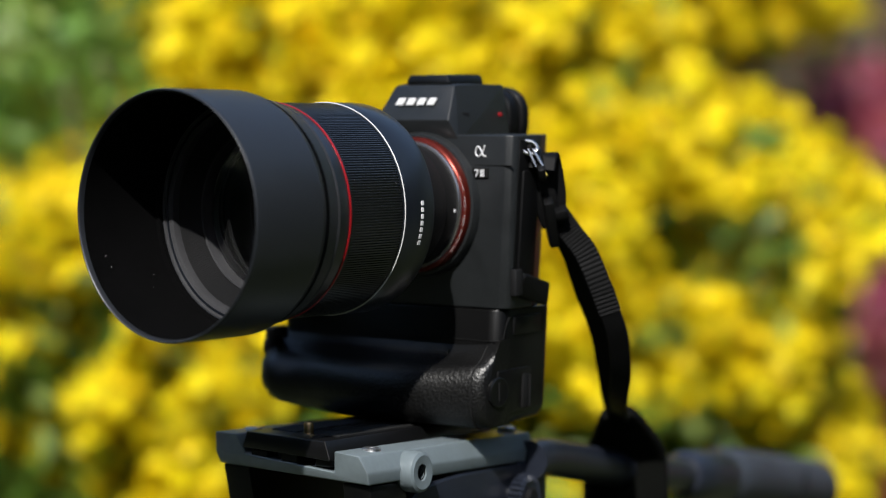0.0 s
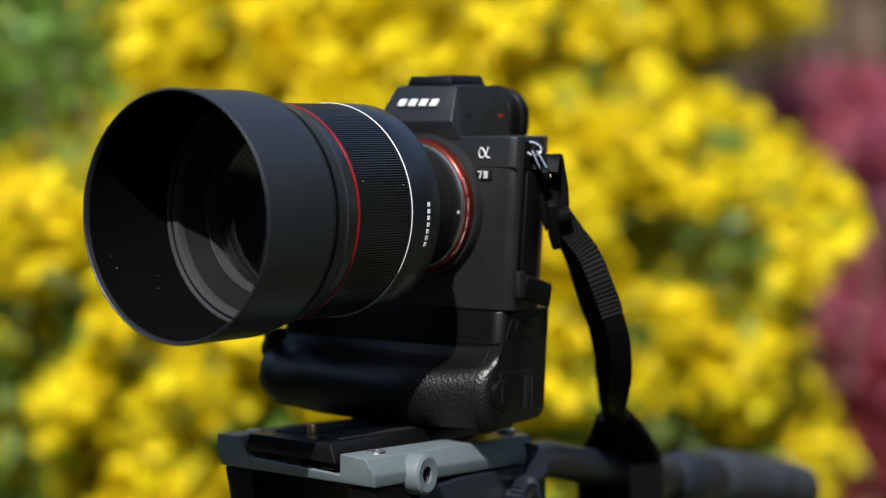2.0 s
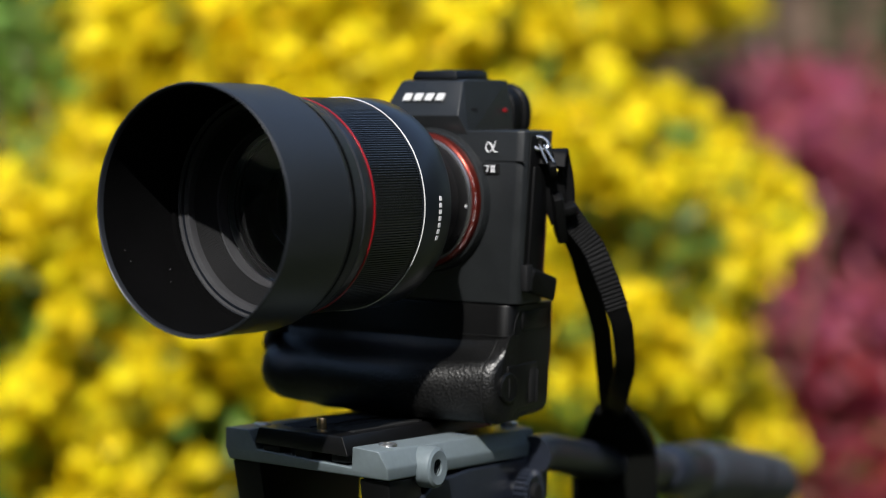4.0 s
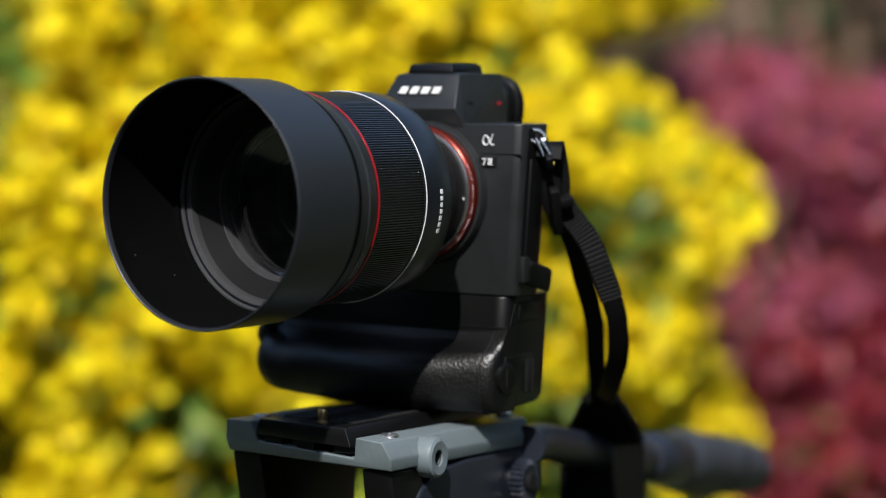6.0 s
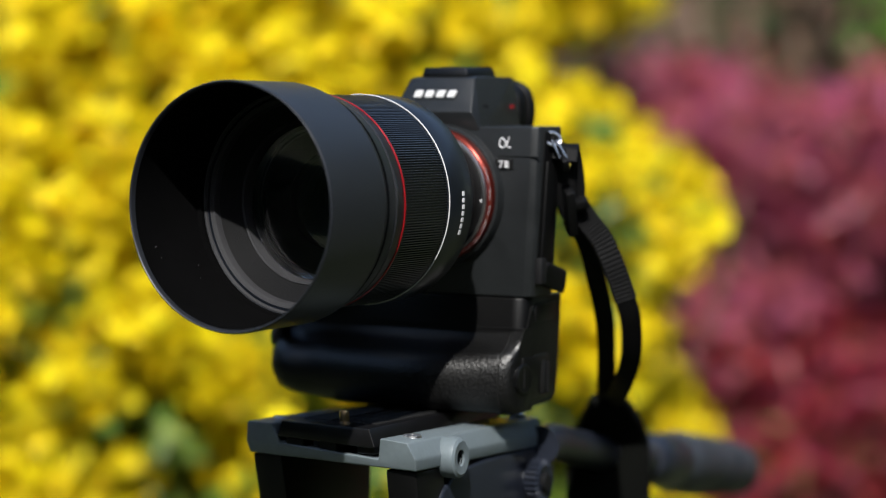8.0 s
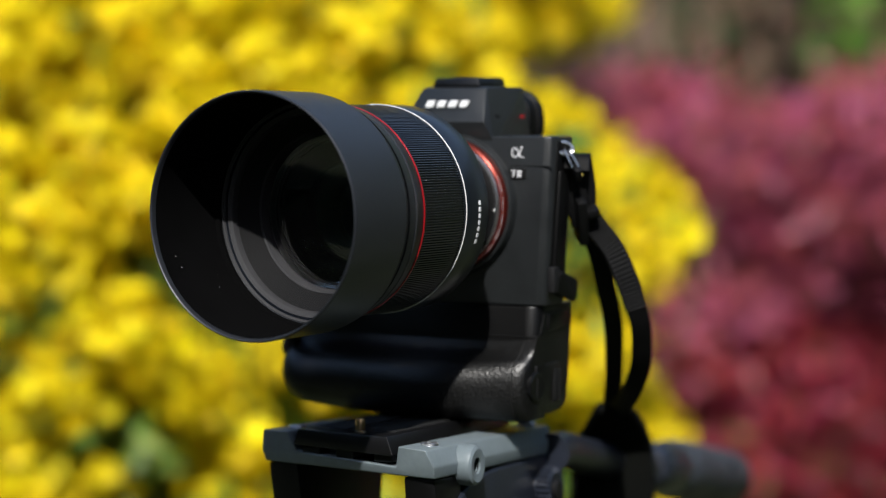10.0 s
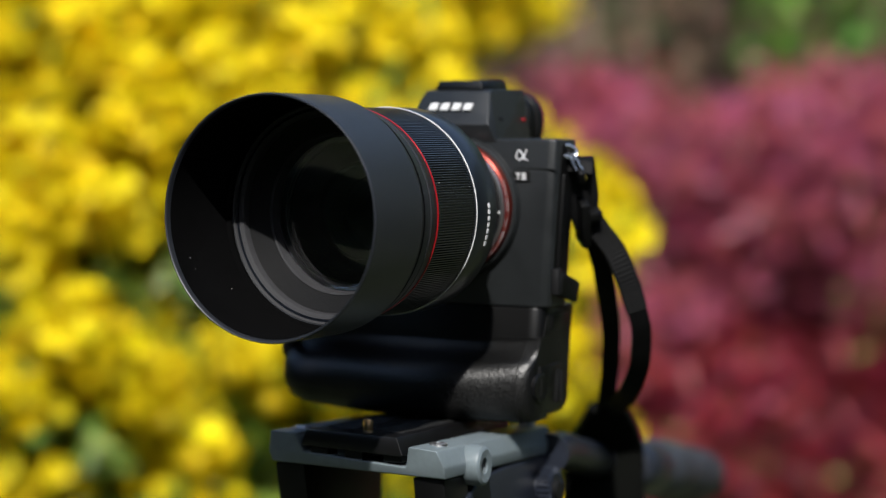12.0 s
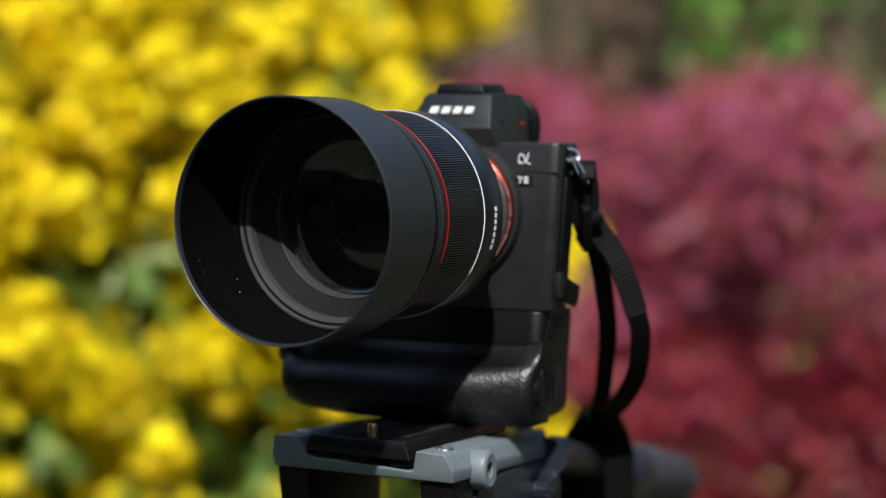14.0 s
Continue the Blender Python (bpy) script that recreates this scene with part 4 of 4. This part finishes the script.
def yellow_shrub(az, dist, zr, edge, count, label, gap, leafy=3.6):
    mid = spot((az[0] + az[1]) / 2, (dist[0] + dist[1]) / 2 + 0.1, 0.0)
    ob = thing("flowering_shrub", tuple(mid), label, "shrub", "yellow flowering shrubs")
    half, dm = (dist[1] - dist[0]) / 2, (dist[0] + dist[1]) / 2
    am, aw = (az[0] + az[1]) / 2, (az[1] - az[0]) / 2

    def inside(a, d, z, p):
        """A rounded bush: it thins out at the back, at the top and at both ends."""
        u, v, w = (d - dm) / half, (z - zr[0]) / (zr[1] - zr[0]), (a - am) / aw
        return abs(u) ** 2.5 * (0.9 if u > 0 else 0.5) + max(0.0, v) ** 4 + 0.6 * abs(w) ** 3 < 1.05 + 0.4 * patch(p, 3, 41)

    ok = lambda a, d, z, p: a > edge(z) and inside(a, d, z, p) and not (a > 133.4 + 1.6 * patch(p, 5, 8) and z > 1.16 + 0.12 * patch(p, 4, 2)) and 0.8 * patch(p, 7.5, 3) + 0.55 * patch(p, 15, 5) > gap + bare(a, z)
    C = scatter(count, az, dist, zr, ok)
    blossoms("blossom", C, 13, 0.030, 0.0135, M_PETAL, ob, "clusters of bright yellow blossom")
    inner = lambda a, d, z, p: a > edge(z) + 0.25 and inside(a, d, z, p)
    leaf = lambda a, d, z, p: inner(a, d, z, p) and (z < 1.12 or patch(p, 30, 77) > 0.05)
    Lf = scatter(int(count * leafy), az, (dist[0] + 0.05, dist[1] + 0.15), (zr[0], zr[1]), leaf)
    leaves("foliage", Lf, 0.045, 0.020, M_LEAF, ob, "small green leaves")
    tips = spot(rng.uniform(az[0] + 1.5, az[1], 14), rng.uniform(*dist, 14), rng.uniform(zr[0] + 0.2, zr[1] - 0.1, 14))
    stems(ob, mid, tips, 0.012, M_BARK)
    return ob


yellow_shrub((110, 126), (2.40, 3.15), (0.30, 1.38), edge_low, 3800, "low shrub thick with bright yellow blossom", -0.20)
yellow_shrub((121, 137), (2.30, 3.05), (0.30, 1.54), lambda z: 0, 5200, "rounded shrub with yellow blossom and green leaves", -0.32, 3.0)
yellow_shrub((131, 150), (2.25, 3.05), (0.30, 1.44), lambda z: 0, 4200, "yellow flowering shrub with dark gaps between clusters", -0.20)
yellow_shrub((111, 132), (3.35, 4.25), (0.50, 2.20), edge_high, 7500, "tall shrub with dense yellow blossom behind", -0.60, 1.6)
yellow_shrub((126, 144), (3.30, 4.25), (0.50, 2.20), lambda z: 0, 6000, "tall yellow flowering shrub beside green leaves", -0.55, 1.8)

green = thing("green_shrub", tuple(spot(144, 3.7, 0)), "light green leafy shrub beside the yellow blossom", "shrub")
leaves("foliage", scatter(14000, (131.5, 151), (3.0, 4.2), (0.4, 1.95), lambda a, d, z, p: a > 133.0 + 1.8 * patch(p, 4, 9) and ((a - 142) / 9.5) ** 4 + ((d - 3.6) / 0.55) ** 4 + max(0, (z - 0.5) / 1.4) ** 5 < 1 + 0.4 * patch(p, 3, 6)), 0.06, 0.03, M_LIME, green, "light green leaves")
stems(green, spot(144, 3.7, 0.0), spot(rng.uniform(140, 148, 10), rng.uniform(3.4, 4.0, 10), rng.uniform(0.9, 1.8, 10)), 0.014, M_BARK)


def red_shrub(az, dist, zr, count, label):
    mid = spot((az[0] + az[1]) / 2, (dist[0] + dist[1]) / 2, 0.0)
    ob = thing("red_leaved_shrub", tuple(mid), label, "shrub", "red-leaved shrubs")
    half, dm, am, aw = (dist[1] - dist[0]) / 2, (dist[0] + dist[1]) / 2, (az[0] + az[1]) / 2, (az[1] - az[0]) / 2
    top = lambda a: zr[1] + 0.10 * math.sin(a * 1.1)
    P = scatter(count, az, dist, zr, lambda a, d, z, p: z < top(a) + 0.12 * patch(p, 4, 19) and patch(p, 3.6, 11) > -0.20 and abs((d - dm) / half) ** 4 + 0.6 * abs((a - am) / aw) ** 6 + max(0.0, (z - zr[0]) / (zr[1] - zr[0])) ** 8 < 1.0 + 0.3 * patch(p, 3, 31))
    # palmate leaves: narrow lobes from one stalk; a darker red is used below about 0.86 m
    P = P[np.array([p[2] < 1.12 or patch(p, 2.2, 71) > (p[2] - 1.12) * 1.6 - 0.25 for p in P], bool)]
    P = np.repeat(P, 4, axis=0) + rng.normal(scale=0.012, size=(len(P) * 4, 3))
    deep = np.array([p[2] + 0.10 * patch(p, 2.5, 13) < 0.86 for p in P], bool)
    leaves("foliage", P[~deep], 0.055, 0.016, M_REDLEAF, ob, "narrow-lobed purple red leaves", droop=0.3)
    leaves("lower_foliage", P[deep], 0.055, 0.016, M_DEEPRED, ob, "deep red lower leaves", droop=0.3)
    G = scatter(count // 2, az, dist, zr, lambda a, d, z, p: z < top(a) - 0.05 and (patch(p, 2.6, 57) > 0.26 or math.exp(-((a - 108.7) / 2.2) ** 2 - ((z - 0.91) / 0.06) ** 2) + math.exp(-((a - 107.0) / 1.2) ** 2 - ((z - 1.2) / 0.06) ** 2) > 0.4 + 0.5 * patch(p, 7, 3)))
    leaves("olive_foliage", G, 0.05, 0.020, M_OLIVE, ob, "olive green leaves among the red")
    tips = spot(rng.uniform(*az, 16), rng.uniform(*dist, 16), rng.uniform(zr[0], zr[1], 16))
    stems(ob, mid, tips, 0.006, M_REDBARK)
    return ob


red_shrub((104, 118.5), (4.2, 5.3), (0.30, 1.36), 18000, "dense purple-red leaved shrub with fine drooping leaves")
red_shrub((97, 109.5), (4.1, 5.2), (0.30, 1.38), 18000, "purple-red leaved shrub under green branches")

# brown thicket, stems and hedge that close the garden behind
thicket = thing("thicket", tuple(spot(114, 6.0, 0)), "tangle of brown and pale stems behind the shrubs", "thicket", kind="stuff")
for i in range(90):
    a, d = rng.uniform(98, 150), rng.uniform(5.6, 6.4)
    b0 = Vector(spot(a, d, 0.0))
    t0 = Vector(spot(a + rng.uniform(-2, 2), d + rng.uniform(-0.2, 0.2), rng.uniform(1.8, 2.8)))
    part("stem", tube(smooth_path([b0, b0.lerp(t0, 0.5) + Vector(rng.uniform(-0.1, 0.1, 3)), t0], 4), rng.uniform(0.008, 0.022), 6), M_BARK, thicket)
for i in range(16):
    a, d = rng.uniform(98, 114), rng.uniform(5.8, 6.1)
    b0 = Vector(spot(a, d, 0.0))
    t0 = Vector(spot(a + rng.uniform(-1.5, 1.5), d, rng.uniform(1.7, 2.6)))
    part("stem", tube(smooth_path([b0, b0.lerp(t0, 0.5) + Vector(rng.uniform(-0.08, 0.08, 3)), t0], 4), rng.uniform(0.004, 0.008), 6), M_PALE, thicket, "pale dry stem")
leaves("dry_foliage", scatter(12000, (96, 150), (5.6, 6.6), (0.1, 2.6), lambda a, d, z, p: patch(p, 1.6, 17) > -0.35), 0.07, 0.03, M_BROWNLEAF, thicket, "brown dry leaves")
leaves("green_foliage", scatter(14000, (94, 112), (5.2, 6.4), (0.9, 2.8), lambda a, d, z, p: patch(p, 1.4, 23) > 0.0), 0.07, 0.032, M_LIME, thicket, "green leaves among brown stems")


def hedge(name, centre, radius, a0, a1, height, label, mat, count, relief=0.25, core=1.0):
    ob = thing(name, (centre[0], centre[1], 0), label, "hedge", kind="stuff")
    bm = bmesh.new()
    na, nz = 60, 16
    rows = []
    for i in range(na + 1):
        a = radians(a0 + (a1 - a0) * i / na)
        col = []
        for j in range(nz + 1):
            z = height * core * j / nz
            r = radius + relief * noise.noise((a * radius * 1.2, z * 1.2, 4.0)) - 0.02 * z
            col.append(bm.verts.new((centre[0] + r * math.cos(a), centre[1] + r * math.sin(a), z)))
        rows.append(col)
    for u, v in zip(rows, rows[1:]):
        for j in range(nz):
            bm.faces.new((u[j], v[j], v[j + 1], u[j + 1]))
    # dark soil-coloured sheet stands in for the shaded depth behind the leaves
    part("dark_core", bm, M_SOIL, ob)
    A = np.radians(rng.uniform(a0, a1, count))
    Zh = rng.uniform(0, height, count)
    Rr = radius + rng.uniform(-0.30, 0.25, count)
    P = np.stack([centre[0] + Rr * np.cos(A), centre[1] + Rr * np.sin(A), Zh], -1)
    if core < 1:
        P = P[np.array([patch(p, 1.1, 3) + 0.5 * patch(p, 3.0, 9) > -0.05 for p in P])]
    leaves("foliage", P, 0.11, 0.05, mat, ob, "small leaves")
    return ob


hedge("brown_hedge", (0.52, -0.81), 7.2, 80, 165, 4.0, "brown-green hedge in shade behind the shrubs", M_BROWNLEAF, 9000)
# unseen; foliage mirrored in the glass, height and arc added to block sky light
hedge("green_hedge", (0.52, -0.81), 7.0, 168, 438, 7.6, "unseen dark green hedge all round the lawn, screening the low sky", M_HEDGE, 44000, 0.8, 0.55)
